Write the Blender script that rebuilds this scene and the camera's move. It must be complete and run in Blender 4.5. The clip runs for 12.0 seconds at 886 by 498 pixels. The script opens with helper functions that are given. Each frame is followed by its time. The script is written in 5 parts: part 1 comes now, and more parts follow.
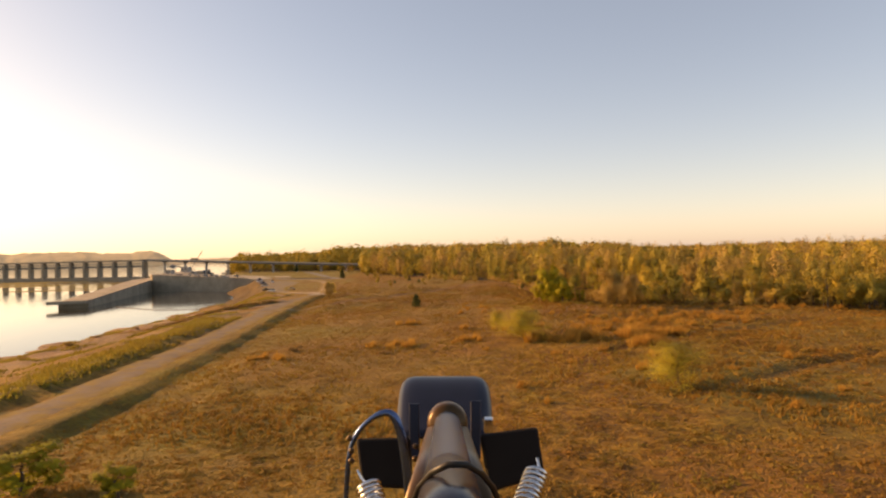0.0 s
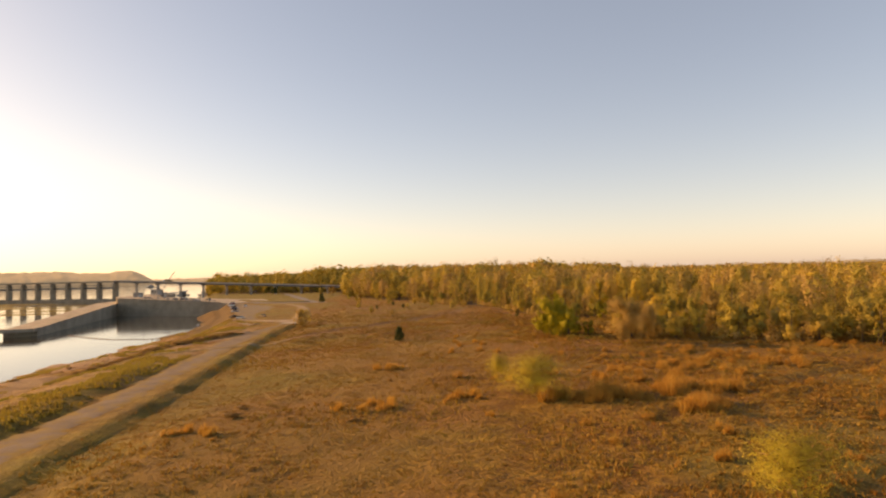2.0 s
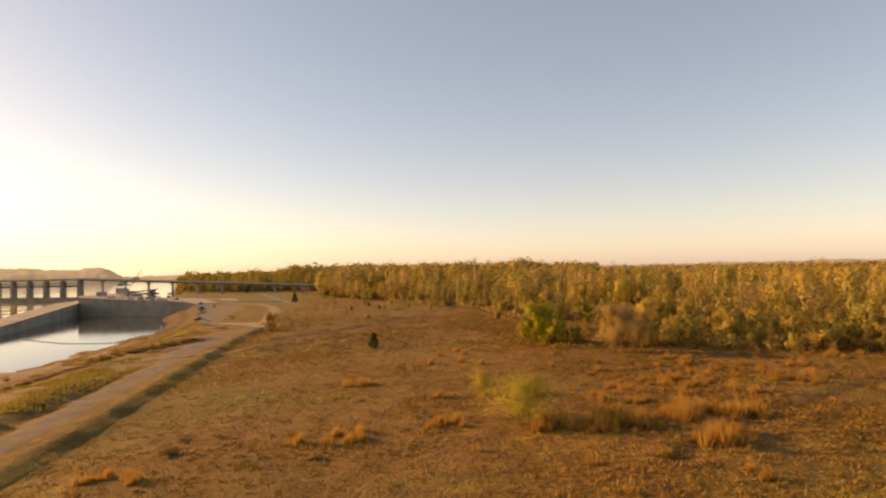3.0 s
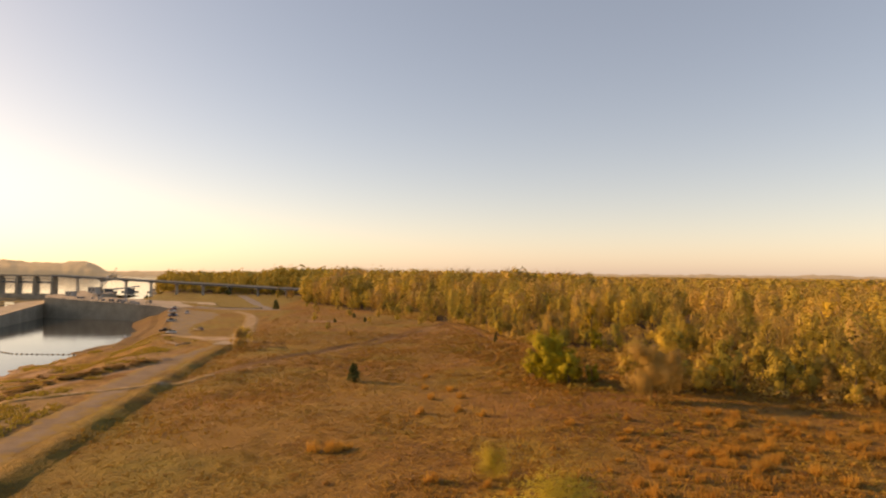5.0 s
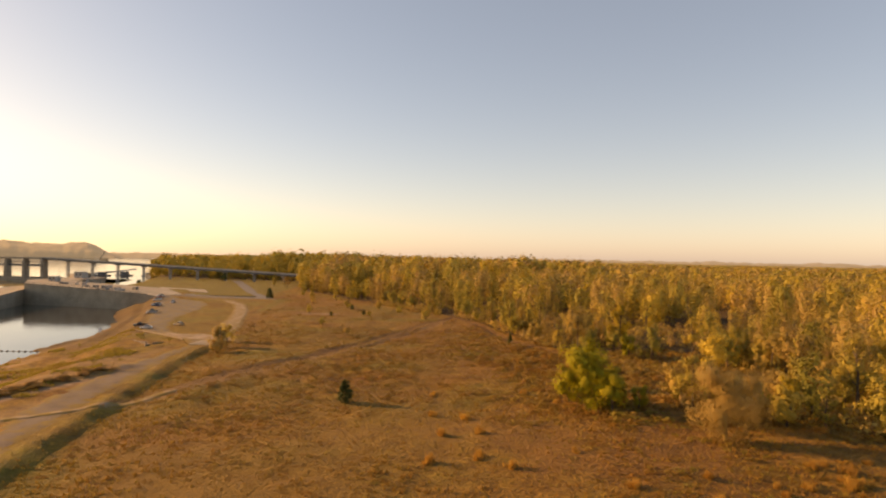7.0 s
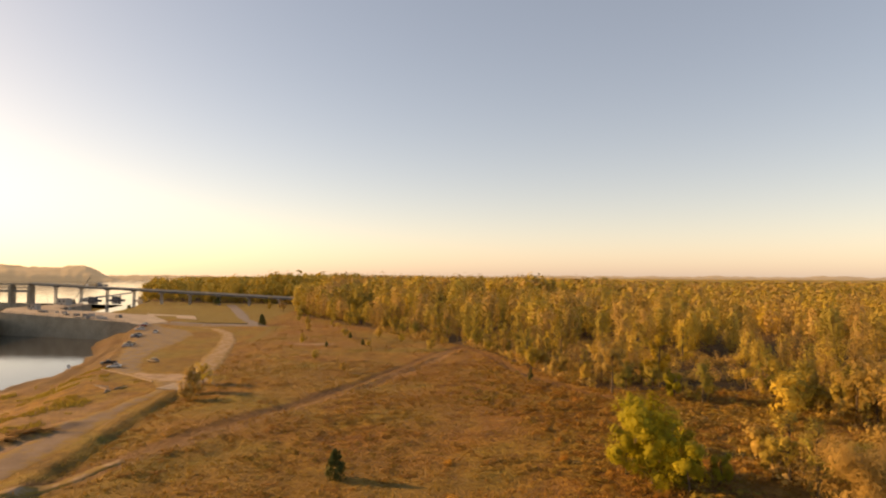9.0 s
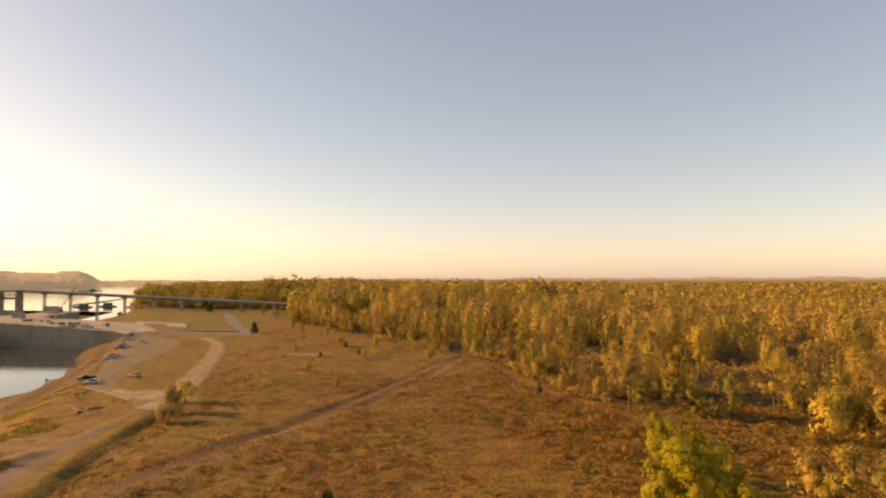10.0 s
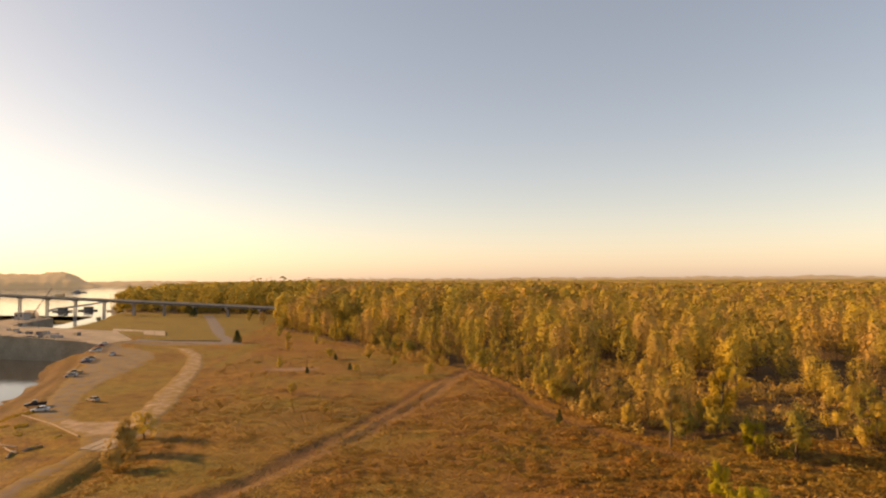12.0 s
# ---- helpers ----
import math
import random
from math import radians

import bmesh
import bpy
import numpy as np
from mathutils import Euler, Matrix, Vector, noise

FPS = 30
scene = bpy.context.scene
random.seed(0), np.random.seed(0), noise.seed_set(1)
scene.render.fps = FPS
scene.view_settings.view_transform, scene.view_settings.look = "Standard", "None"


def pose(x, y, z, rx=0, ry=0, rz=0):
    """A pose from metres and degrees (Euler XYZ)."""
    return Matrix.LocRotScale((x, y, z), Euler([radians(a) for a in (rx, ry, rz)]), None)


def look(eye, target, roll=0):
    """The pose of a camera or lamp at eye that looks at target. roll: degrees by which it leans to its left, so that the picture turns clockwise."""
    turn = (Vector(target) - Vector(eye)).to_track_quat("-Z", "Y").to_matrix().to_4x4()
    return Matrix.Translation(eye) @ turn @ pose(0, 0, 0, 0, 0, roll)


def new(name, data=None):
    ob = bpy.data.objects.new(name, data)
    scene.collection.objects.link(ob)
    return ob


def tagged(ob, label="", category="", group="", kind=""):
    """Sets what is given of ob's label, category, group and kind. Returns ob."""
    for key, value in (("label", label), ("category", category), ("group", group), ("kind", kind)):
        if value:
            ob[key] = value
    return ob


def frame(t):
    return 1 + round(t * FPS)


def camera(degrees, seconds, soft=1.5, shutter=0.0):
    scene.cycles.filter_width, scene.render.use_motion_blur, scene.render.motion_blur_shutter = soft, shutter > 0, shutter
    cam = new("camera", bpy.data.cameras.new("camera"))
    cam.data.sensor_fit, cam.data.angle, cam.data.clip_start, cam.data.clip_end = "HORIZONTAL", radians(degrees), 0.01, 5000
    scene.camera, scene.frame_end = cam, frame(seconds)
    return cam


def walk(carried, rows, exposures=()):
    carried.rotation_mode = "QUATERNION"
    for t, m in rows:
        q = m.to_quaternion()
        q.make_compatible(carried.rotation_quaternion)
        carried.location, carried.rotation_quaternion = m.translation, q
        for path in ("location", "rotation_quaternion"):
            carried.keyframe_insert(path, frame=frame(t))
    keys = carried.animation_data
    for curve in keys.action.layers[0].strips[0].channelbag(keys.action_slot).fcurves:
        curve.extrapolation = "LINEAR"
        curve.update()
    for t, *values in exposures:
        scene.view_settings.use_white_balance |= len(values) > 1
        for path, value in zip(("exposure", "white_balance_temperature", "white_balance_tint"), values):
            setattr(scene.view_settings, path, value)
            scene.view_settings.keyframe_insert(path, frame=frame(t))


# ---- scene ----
cam = camera(73.0, 12.0, soft=2.2)
PATH = [
    (0, (-0.597, 2.793, 19.052), (-0.594, 4.793, 19.069), -1.4),
    (0.5, (-0.741, 10.411, 19.572), (-0.698, 12.411, 19.588), -3.2),
    (1, (-1.033, 17.73, 20.087), (-0.998, 19.73, 20.111), -2.8),
    (1.5, (-1.122, 24.678, 20.569), (-1.097, 26.677, 20.635), -1.8),
    (2, (-1.18, 31.53, 21.085), (-1.126, 33.528, 21.166), -1.4),
    (2.5, (-1.26, 38.586, 21.831), (-1.164, 40.583, 21.887), -1.4),
    (3, (-0.972, 45.316, 22.496), (-0.844, 47.31, 22.568), -1.2),
    (5, (-0.663, 71.352, 27.254), (-0.503, 73.344, 27.338), 0.55),
    (5.5, (-0.33, 78.208, 28.109), (-0.166, 80.2, 28.177), 0.85),
    (6, (-0.444, 85.689, 28.819), (-0.286, 87.683, 28.867), 0.85),
    (6.5, (-0.663, 93.307, 29.391), (-0.512, 95.301, 29.432), 1.35),
    (7, (-0.589, 100.655, 30.023), (-0.436, 102.649, 30.054), 1.1),
    (9, (-1.11, 128.398, 32.196), (-0.959, 130.39, 32.287), 0.3),
    (9.5, (-1.405, 134.98, 32.774), (-1.246, 136.971, 32.867), 0.0),
    (10, (-1.539, 141.652, 33.546), (-1.376, 143.643, 33.646), -0.1),
    (10.5, (-1.959, 147.981, 34.207), (-1.788, 149.97, 34.319), -0.3),
    (11, (-2.061, 154.346, 35.057), (-1.883, 156.336, 35.158), -0.6),
    (11.5, (-2.311, 160.415, 35.967), (-2.127, 162.404, 36.07), -0.4),
    (12, (-2.762, 166.264, 36.539), (-2.57, 168.253, 36.637), -0.3),
]
walk(cam, [(t, look(eye, target, roll)) for t, eye, target, roll in PATH], [(0.0, 0.92, 8050, 23), (3.0, 0.84, 8100, 23), (5.0, 0.8, 8150, 23), (7.0, 0.8, 8200, 22), (9.0, 0.85, 8250, 22), (12.0, 0.85, 8400, 22)])

# ---- world, sun, exposure ----
SUN_AZ, SUN_EL = -69.0, 17.0
world = bpy.data.worlds.new("evening_sky")
scene.world = world
world.use_nodes = True
wn, wl = world.node_tree.nodes, world.node_tree.links
sky = wn.new("ShaderNodeTexSky")
sky.sky_type, sky.sun_disc = "NISHITA", False
sky.sun_elevation, sky.sun_rotation = radians(SUN_EL), radians(SUN_AZ)
sky.air_density, sky.dust_density, sky.ozone_density, sky.altitude = 1.0, 0.8, 1.0, 0
# evening haze: a pale band that thickens evenly to the horizon, and the wide aureole round the low sun
SUN_DIR = (math.sin(radians(SUN_AZ)) * math.cos(radians(SUN_EL)), math.cos(radians(SUN_AZ)) * math.cos(radians(SUN_EL)), math.sin(radians(SUN_EL)))


def sky_math(op, a, b):
    n = wn.new("ShaderNodeMath")
    n.operation = op
    for sock, v in zip(n.inputs, (a, b)):
        if isinstance(v, (int, float)):
            sock.default_value = v
        else:
            wl.new(v, sock)
    return n.outputs[0]


def sky_add(a, fac, colour):
    m = wn.new("ShaderNodeMix")
    m.data_type, m.blend_type, m.clamp_factor = "RGBA", "ADD", False
    if isinstance(fac, float):
        m.inputs["Factor"].default_value = fac
    else:
        wl.new(fac, m.inputs["Factor"])
    wl.new(a, m.inputs["A"])
    m.inputs["B"].default_value = (*colour, 1)
    return m.outputs["Result"]


way = wn.new("ShaderNodeTexCoord").outputs["Generated"]
dot = wn.new("ShaderNodeVectorMath")
dot.operation = "DOT_PRODUCT"
wl.new(way, dot.inputs[0])
dot.inputs[1].default_value = SUN_DIR
near_sun = sky_math("MAXIMUM", sky_math("ADD", sky_math("MULTIPLY", dot.outputs["Value"], 0.5), 0.5), 0.0)
split = wn.new("ShaderNodeSeparateXYZ")
wl.new(way, split.inputs[0])
up = sky_math("MAXIMUM", split.outputs["Z"], 0.0)
haze = sky_math("POWER", 2.718, sky_math("MULTIPLY", up, -9.0))
veiled = wn.new("ShaderNodeVectorMath")
veiled.operation = "SCALE"
wl.new(sky.outputs[0], veiled.inputs[0])
wl.new(sky_math("SUBTRACT", 1.0, sky_math("MULTIPLY", sky_math("POWER", near_sun, 3.0), 0.23)), veiled.inputs["Scale"])
tone = sky_add(veiled.outputs[0], haze, (0.95, 0.52, 0.66))
low = sky_math("POWER", 2.718, sky_math("MULTIPLY", up, -4.8))
tone = sky_add(tone, sky_math("MULTIPLY", sky_math("POWER", near_sun, 12.0), low), (4.9, 3.6, 1.3))
tone = sky_add(tone, 1.0, (0.62, 0.75, 0.87))
wl.new(tone, wn["Background"].inputs[0])
wn["Background"].inputs[1].default_value = 0.087
sun = new("sun", bpy.data.lights.new("sun", "SUN"))
sun.data.energy, sun.data.angle, sun.data.color = 5.0, radians(0.6), (1.0, 0.62, 0.27)
sun.matrix_world = look((0, 0, 200), (-200 * math.sin(radians(SUN_AZ)), -200 * math.cos(radians(SUN_AZ)), 200 - 200 * math.tan(radians(SUN_EL))))


# ---- materials ----
def material(name, rough=0.9, metal=0.0):
    m = bpy.data.materials.new(name)
    m.use_nodes = True
    b = m.node_tree.nodes["Principled BSDF"]
    b.inputs["Roughness"].default_value, b.inputs["Metallic"].default_value = rough, metal
    b.inputs["Specular IOR Level"].default_value = 0.25
    return m, m.node_tree.nodes, m.node_tree.links, b


def noise_node(nt, ln, scale, detail=4.0, rough=0.55, coords="Object"):
    tc = nt.new("ShaderNodeTexCoord")
    n = nt.new("ShaderNodeTexNoise")
    n.inputs["Scale"].default_value, n.inputs["Detail"].default_value, n.inputs["Roughness"].default_value = scale, detail, rough
    ln.new(tc.outputs[coords], n.inputs["Vector"])
    return n.outputs["Fac"]


def ramp(nt, ln, fac, stops):
    r = nt.new("ShaderNodeValToRGB")
    while len(r.color_ramp.elements) < len(stops):
        r.color_ramp.elements.new(0.5)
    for e, (p, c) in zip(r.color_ramp.elements, stops):
        e.position, e.color = p, (*c, 1)
    ln.new(fac, r.inputs[0])
    return r.outputs[0]


def mixed(nt, ln, fac, a, b, mode="MIX"):
    m = nt.new("ShaderNodeMix")
    m.data_type, m.blend_type = "RGBA", mode
    for sock, v in ((m.inputs["Factor"], fac), (m.inputs["A"], a), (m.inputs["B"], b)):
        if isinstance(v, (int, float)):
            sock.default_value = v
        elif isinstance(v, tuple):
            sock.default_value = (*v, 1)
        else:
            ln.new(v, sock)
    return m.outputs["Result"]


def bump(nt, ln, b, fac, strength, distance):
    n = nt.new("ShaderNodeBump")
    n.inputs["Strength"].default_value, n.inputs["Distance"].default_value = strength, distance
    ln.new(fac, n.inputs["Height"])
    ln.new(n.outputs[0], b.inputs["Normal"])


def attribute(nt, name):
    a = nt.new("ShaderNodeAttribute")
    a.attribute_name = name
    return a.outputs["Fac"]


def speckled(name, dark, light, scale, rough=0.9, metal=0.0, fine=6.0, relief=0.3, depth=0.02):
    """A surface with variation at two scales."""
    m, nt, ln, b = material(name, rough, metal)
    coarse = ramp(nt, ln, noise_node(nt, ln, scale), [(0.3, dark), (0.7, light)])
    grain = ramp(nt, ln, noise_node(nt, ln, scale * fine, 5), [(0.3, (0.55, 0.55, 0.55)), (0.7, (1, 1, 1))])
    ln.new(mixed(nt, ln, 0.6, coarse, grain, "MULTIPLY"), b.inputs["Base Color"])
    if relief:
        bump(nt, ln, b, noise_node(nt, ln, scale * fine * 1.5, 4), relief, depth)
    return m


def plain(name, colour, rough=0.5, metal=0.0):
    d = tuple(0.8 * c for c in colour)
    return speckled(name, d, colour, 3.0, rough, metal, relief=0.0)


def foliage(name, stops, source="object", through_light=0.28):
    m, nt, ln, b = material(name, 0.75)
    if source == "object":
        fac = nt.new("ShaderNodeObjectInfo").outputs["Random"]
    else:
        fac = attribute(nt, "tint")
    base = ramp(nt, ln, fac, stops)
    isl = nt.new("ShaderNodeNewGeometry").outputs["Random Per Island"]
    leaf = ramp(nt, ln, isl, [(0.0, (0.84, 0.85, 0.88)), (1.0, (1.05, 1.04, 1.06))])
    col = mixed(nt, ln, 1.0, base, leaf, "MULTIPLY")
    ln.new(col, b.inputs["Base Color"])
    b.inputs["Specular IOR Level"].default_value = 0.15
    t = nt.new("ShaderNodeBsdfTranslucent")
    ln.new(col, t.inputs["Color"])
    mx = nt.new("ShaderNodeMixShader")
    mx.inputs[0].default_value = through_light
    ln.new(b.outputs[0], mx.inputs[1])
    ln.new(t.outputs[0], mx.inputs[2])
    ln.new(mx.outputs[0], nt["Material Output"].inputs["Surface"])
    return m


AUTUMN = [(0.0, (0.181, 0.166, 0.041)), (0.18, (0.362, 0.284, 0.054)), (0.36, (0.418, 0.310, 0.055)), (0.5, (0.328, 0.230, 0.065)), (0.64, (0.429, 0.284, 0.093)), (0.78, (0.531, 0.380, 0.049)), (0.9, (0.350, 0.278, 0.054)), (1.0, (0.215, 0.193, 0.046))]
EDGE_GOLD = [(0.0, (0.205, 0.191, 0.040)), (0.2, (0.335, 0.273, 0.049)), (0.4, (0.432, 0.324, 0.060)), (0.55, (0.313, 0.247, 0.052)), (0.7, (0.389, 0.263, 0.076)), (0.85, (0.540, 0.397, 0.060)), (1.0, (0.259, 0.227, 0.045))]
MAT_LEAF = foliage("autumn_leaves", EDGE_GOLD, through_light=0.34)
MAT_WOODS = foliage("woods_leaves", AUTUMN, "tint", 0.29)
MAT_GREEN = foliage("green_leaves", [(0.0, (0.30, 0.27, 0.02)), (1.0, (0.335, 0.29, 0.022))], through_light=0.36)
MAT_YELLOW = foliage("yellow_leaves", [(0.0, (0.30, 0.22, 0.02)), (1.0, (0.36, 0.25, 0.03))])
MAT_CEDAR = foliage("cedar_needles", [(0.0, (0.055, 0.068, 0.017)), (1.0, (0.072, 0.085, 0.021))], through_light=0.15)
MAT_TWIG = foliage("bare_twigs", [(0.0, (0.32, 0.215, 0.06)), (1.0, (0.37, 0.245, 0.07))], through_light=0.25)
MAT_WEED = foliage("weed_stems", [(0.0, (0.44, 0.37, 0.05)), (1.0, (0.48, 0.40, 0.06))], through_light=0.5)
MAT_GRASS = foliage("dry_grass", [(0.0, (0.22, 0.135, 0.027)), (0.35, (0.30, 0.20, 0.04)), (0.6, (0.26, 0.125, 0.024)), (1.0, (0.23, 0.18, 0.03))], "tint", 0.3)
MAT_BANK_GRASS = foliage("yellow_green_grass", [(0.0, (0.22, 0.14, 0.03)), (0.5, (0.27, 0.195, 0.035)), (1.0, (0.29, 0.235, 0.04))], "tint", 0.35)
MAT_SEDGE = foliage("rust_gold_sedge", [(0.0, (0.38, 0.205, 0.045)), (1.0, (0.47, 0.27, 0.055))], through_light=0.5)
MAT_BARK = speckled("bark", (0.07, 0.052, 0.032), (0.17, 0.13, 0.085), 1.5)
MAT_CONCRETE = speckled("weathered_concrete", (0.26, 0.22, 0.16), (0.41, 0.35, 0.26), 0.12, 0.85, fine=9)
MAT_CONCRETE_LIGHT = speckled("pale_concrete", (0.36, 0.33, 0.29), (0.48, 0.45, 0.40), 0.2, 0.85, fine=9)
MAT_STEEL = speckled("painted_steel", (0.10, 0.11, 0.115), (0.17, 0.175, 0.18), 0.3, 0.5, 0.3)


def road_material(name, dark, light, scale, fine, depth):
    """Bare earth that thins out into dry grass along its edges and in patches."""
    m, nt, ln, b = material(name, 0.95)
    coarse = ramp(nt, ln, noise_node(nt, ln, scale), [(0.3, dark), (0.7, light)])
    grain = ramp(nt, ln, noise_node(nt, ln, scale * fine, 5), [(0.3, (0.6, 0.6, 0.6)), (0.7, (1, 1, 1))])
    earth = mixed(nt, ln, 0.6, coarse, grain, "MULTIPLY")
    turf = mixed(nt, ln, noise_node(nt, ln, 0.6, 5, 0.65), (0.12, 0.075, 0.018), (0.26, 0.17, 0.035))
    wear = nt.new("ShaderNodeMath")
    wear.operation = "MULTIPLY_ADD"
    ln.new(noise_node(nt, ln, 0.33, 5, 0.65), wear.inputs[0])
    wear.inputs[1].default_value = 1.3
    ln.new(attribute(nt, "edge"), wear.inputs[2])
    cover = ramp(nt, ln, wear.outputs[0], [(0.66, (0, 0, 0)), (0.9, (1, 1, 1))])
    ln.new(mixed(nt, ln, cover, turf, earth), b.inputs["Base Color"])
    bump(nt, ln, b, noise_node(nt, ln, scale * fine, 4), 0.5, depth)
    return m


MAT_DIRT = road_material("dirt_road", (0.122, 0.09, 0.064), (0.20, 0.152, 0.11), 0.2, 11, 0.06)
MAT_GRAVEL = road_material("gravel_lot", (0.10, 0.084, 0.069), (0.20, 0.165, 0.13), 0.16, 14, 0.05)
MAT_SAND = road_material("pale_sandy_track", (0.22, 0.16, 0.10), (0.40, 0.30, 0.205), 0.22, 9, 0.08)
MAT_ASPHALT = speckled("worn_asphalt", (0.13, 0.115, 0.105), (0.2, 0.18, 0.165), 0.2, 0.85, fine=10)
MAT_TYRE = plain("tyre_rubber", (0.02, 0.02, 0.02), 0.8)
MAT_CHROME = plain("chrome", (0.8, 0.8, 0.8), 0.18, 1.0)


def ground_material():
    m, nt, ln, b = material("dry_meadow", 0.95)
    big = noise_node(nt, ln, 0.035, 5, 0.6)
    mid = noise_node(nt, ln, 0.22, 5, 0.65)
    fine = noise_node(nt, ln, 1.6, 5, 0.7)
    meadow = ramp(nt, ln, mid, [(0.26, (0.074, 0.042, 0.008)), (0.42, (0.155, 0.091, 0.015)), (0.58, (0.25, 0.157, 0.028)), (0.76, (0.19, 0.142, 0.022))])
    tone = ramp(nt, ln, big, [(0.34, (0.84, 0.64, 0.48)), (0.5, (1.06, 0.98, 0.8)), (0.66, (0.84, 1.0, 0.6))])
    col = mixed(nt, ln, 1.0, meadow, tone, "MULTIPLY")
    grain = ramp(nt, ln, fine, [(0.3, (0.45, 0.42, 0.38)), (0.55, (1, 1, 1)), (0.75, (1.2, 1.15, 1.05))])
    col = mixed(nt, ln, 0.8, col, grain, "MULTIPLY")
    lumps = noise_node(nt, ln, 1.15, 4, 0.6)
    # shade put into the colour: hollows between the lumps darker, their tops lighter
    tufts = ramp(nt, ln, lumps, [(0.36, (0.7, 0.66, 0.6)), (0.5, (1.05, 1.03, 0.98)), (0.64, (1.35, 1.3, 1.15))])
    col = mixed(nt, ln, 0.85, col, tufts, "MULTIPLY")
    lawn = mixed(nt, ln, mid, (0.105, 0.084, 0.014), (0.225, 0.162, 0.027))
    patchy = ramp(nt, ln, big, [(0.3, (0.7, 0.62, 0.6)), (0.5, (1, 1, 1)), (0.7, (0.85, 0.95, 0.8))])
    lawn = mixed(nt, ln, 0.9, lawn, patchy, "MULTIPLY")
    col = mixed(nt, ln, attribute(nt, "green"), col, lawn)
    rust = mixed(nt, ln, fine, (0.13, 0.062, 0.015), (0.285, 0.142, 0.03))
    col = mixed(nt, ln, attribute(nt, "rust"), col, rust)
    bare = mixed(nt, ln, mid, (0.24, 0.16, 0.10), (0.36, 0.25, 0.165))
    col = mixed(nt, ln, attribute(nt, "dirt"), col, bare)
    worn = mixed(nt, ln, mid, (0.095, 0.05, 0.016), (0.175, 0.094, 0.032))
    col = mixed(nt, ln, attribute(nt, "track"), col, worn)
    litter = mixed(nt, ln, fine, (0.055, 0.033, 0.012), (0.125, 0.078, 0.028))
    col = mixed(nt, ln, attribute(nt, "wood"), col, litter)
    ln.new(col, b.inputs["Base Color"])
    both = nt.new("ShaderNodeMath")
    both.operation = "ADD"
    ln.new(fine, both.inputs[0])
    ln.new(lumps, both.inputs[1])
    bump(nt, ln, b, both.outputs[0], 0.95, 0.65)
    return m


def water_material(name, rough, ripple):
    m, nt, ln, b = material(name, rough)
    b.inputs["Base Color"].default_value = (0.05, 0.048, 0.038, 1)
    b.inputs["IOR"].default_value, b.inputs["Specular IOR Level"].default_value = 1.33, 0.5
    bump(nt, ln, b, noise_node(nt, ln, 0.35, 5), ripple, 0.3)
    return m


MAT_GROUND, MAT_WATER, MAT_POOL = ground_material(), water_material("calm_river_water", 0.06, 0.09), water_material("rippled_river_water", 0.07, 0.06)


# ---- mesh helpers ----
def mesh_np(name, V, F, mats=(), smooth=False):
    """A mesh from arrays of places and of faces with equally many corners."""
    V, F = np.asarray(V, float).reshape(-1, 3), np.asarray(F, int)
    me = bpy.data.meshes.new(name)
    me.vertices.add(len(V))
    me.vertices.foreach_set("co", V.ravel())
    me.loops.add(F.size)
    me.loops.foreach_set("vertex_index", F.ravel())
    me.polygons.add(len(F))
    me.polygons.foreach_set("loop_start", np.arange(len(F)) * F.shape[1])
    me.update(calc_edges=True)
    if smooth:
        me.polygons.foreach_set("use_smooth", np.ones(len(F), bool))
    for m in mats:
        me.materials.append(m)
    return me


def point_values(me, name, values):
    a = me.attributes.new(name, "FLOAT", "POINT")
    a.data.foreach_set("value", np.asarray(values, np.float32))


def part(name, bm, mat, parent=None, label="", smooth=False):
    me = bpy.data.meshes.new(name)
    bm.to_mesh(me)
    bm.free()
    if smooth:
        for p in me.polygons:
            p.use_smooth = True
    me.materials.append(mat)
    ob = new(name, me)
    ob.parent = parent
    return tagged(ob, label)


def box(bm, x0, x1, y0, y1, z0, z1, bev=0.0, m=None):
    r = bmesh.ops.create_cube(bm, size=1, matrix=pose((x0 + x1) / 2, (y0 + y1) / 2, (z0 + z1) / 2) @ Matrix.Diagonal((x1 - x0, y1 - y0, z1 - z0, 1)))
    if bev:
        es = {e for v in r["verts"] for e in v.link_edges}
        r2 = bmesh.ops.bevel(bm, geom=list(es), offset=bev, segments=2, affect="EDGES", profile=0.5)
        vs = r2["verts"]
    else:
        vs = r["verts"]
    if m is not None:
        bmesh.ops.transform(bm, matrix=m, verts=list({v for v in vs if v.is_valid}))
    return bm


def prism(bm, pts, z0, z1):
    """An upright block on a plan outline; z1 may be a list of heights."""
    n = len(pts)
    tops = z1 if isinstance(z1, (list, tuple)) else [z1] * n
    lo = [bm.verts.new((x, y, z0)) for x, y in pts]
    hi = [bm.verts.new((x, y, z)) for (x, y), z in zip(pts, tops)]
    bm.faces.new(hi)
    bm.faces.new(lo[::-1])
    for i in range(n):
        bm.faces.new((lo[i], lo[(i + 1) % n], hi[(i + 1) % n], hi[i]))
    bmesh.ops.recalc_face_normals(bm, faces=bm.faces)
    return bm


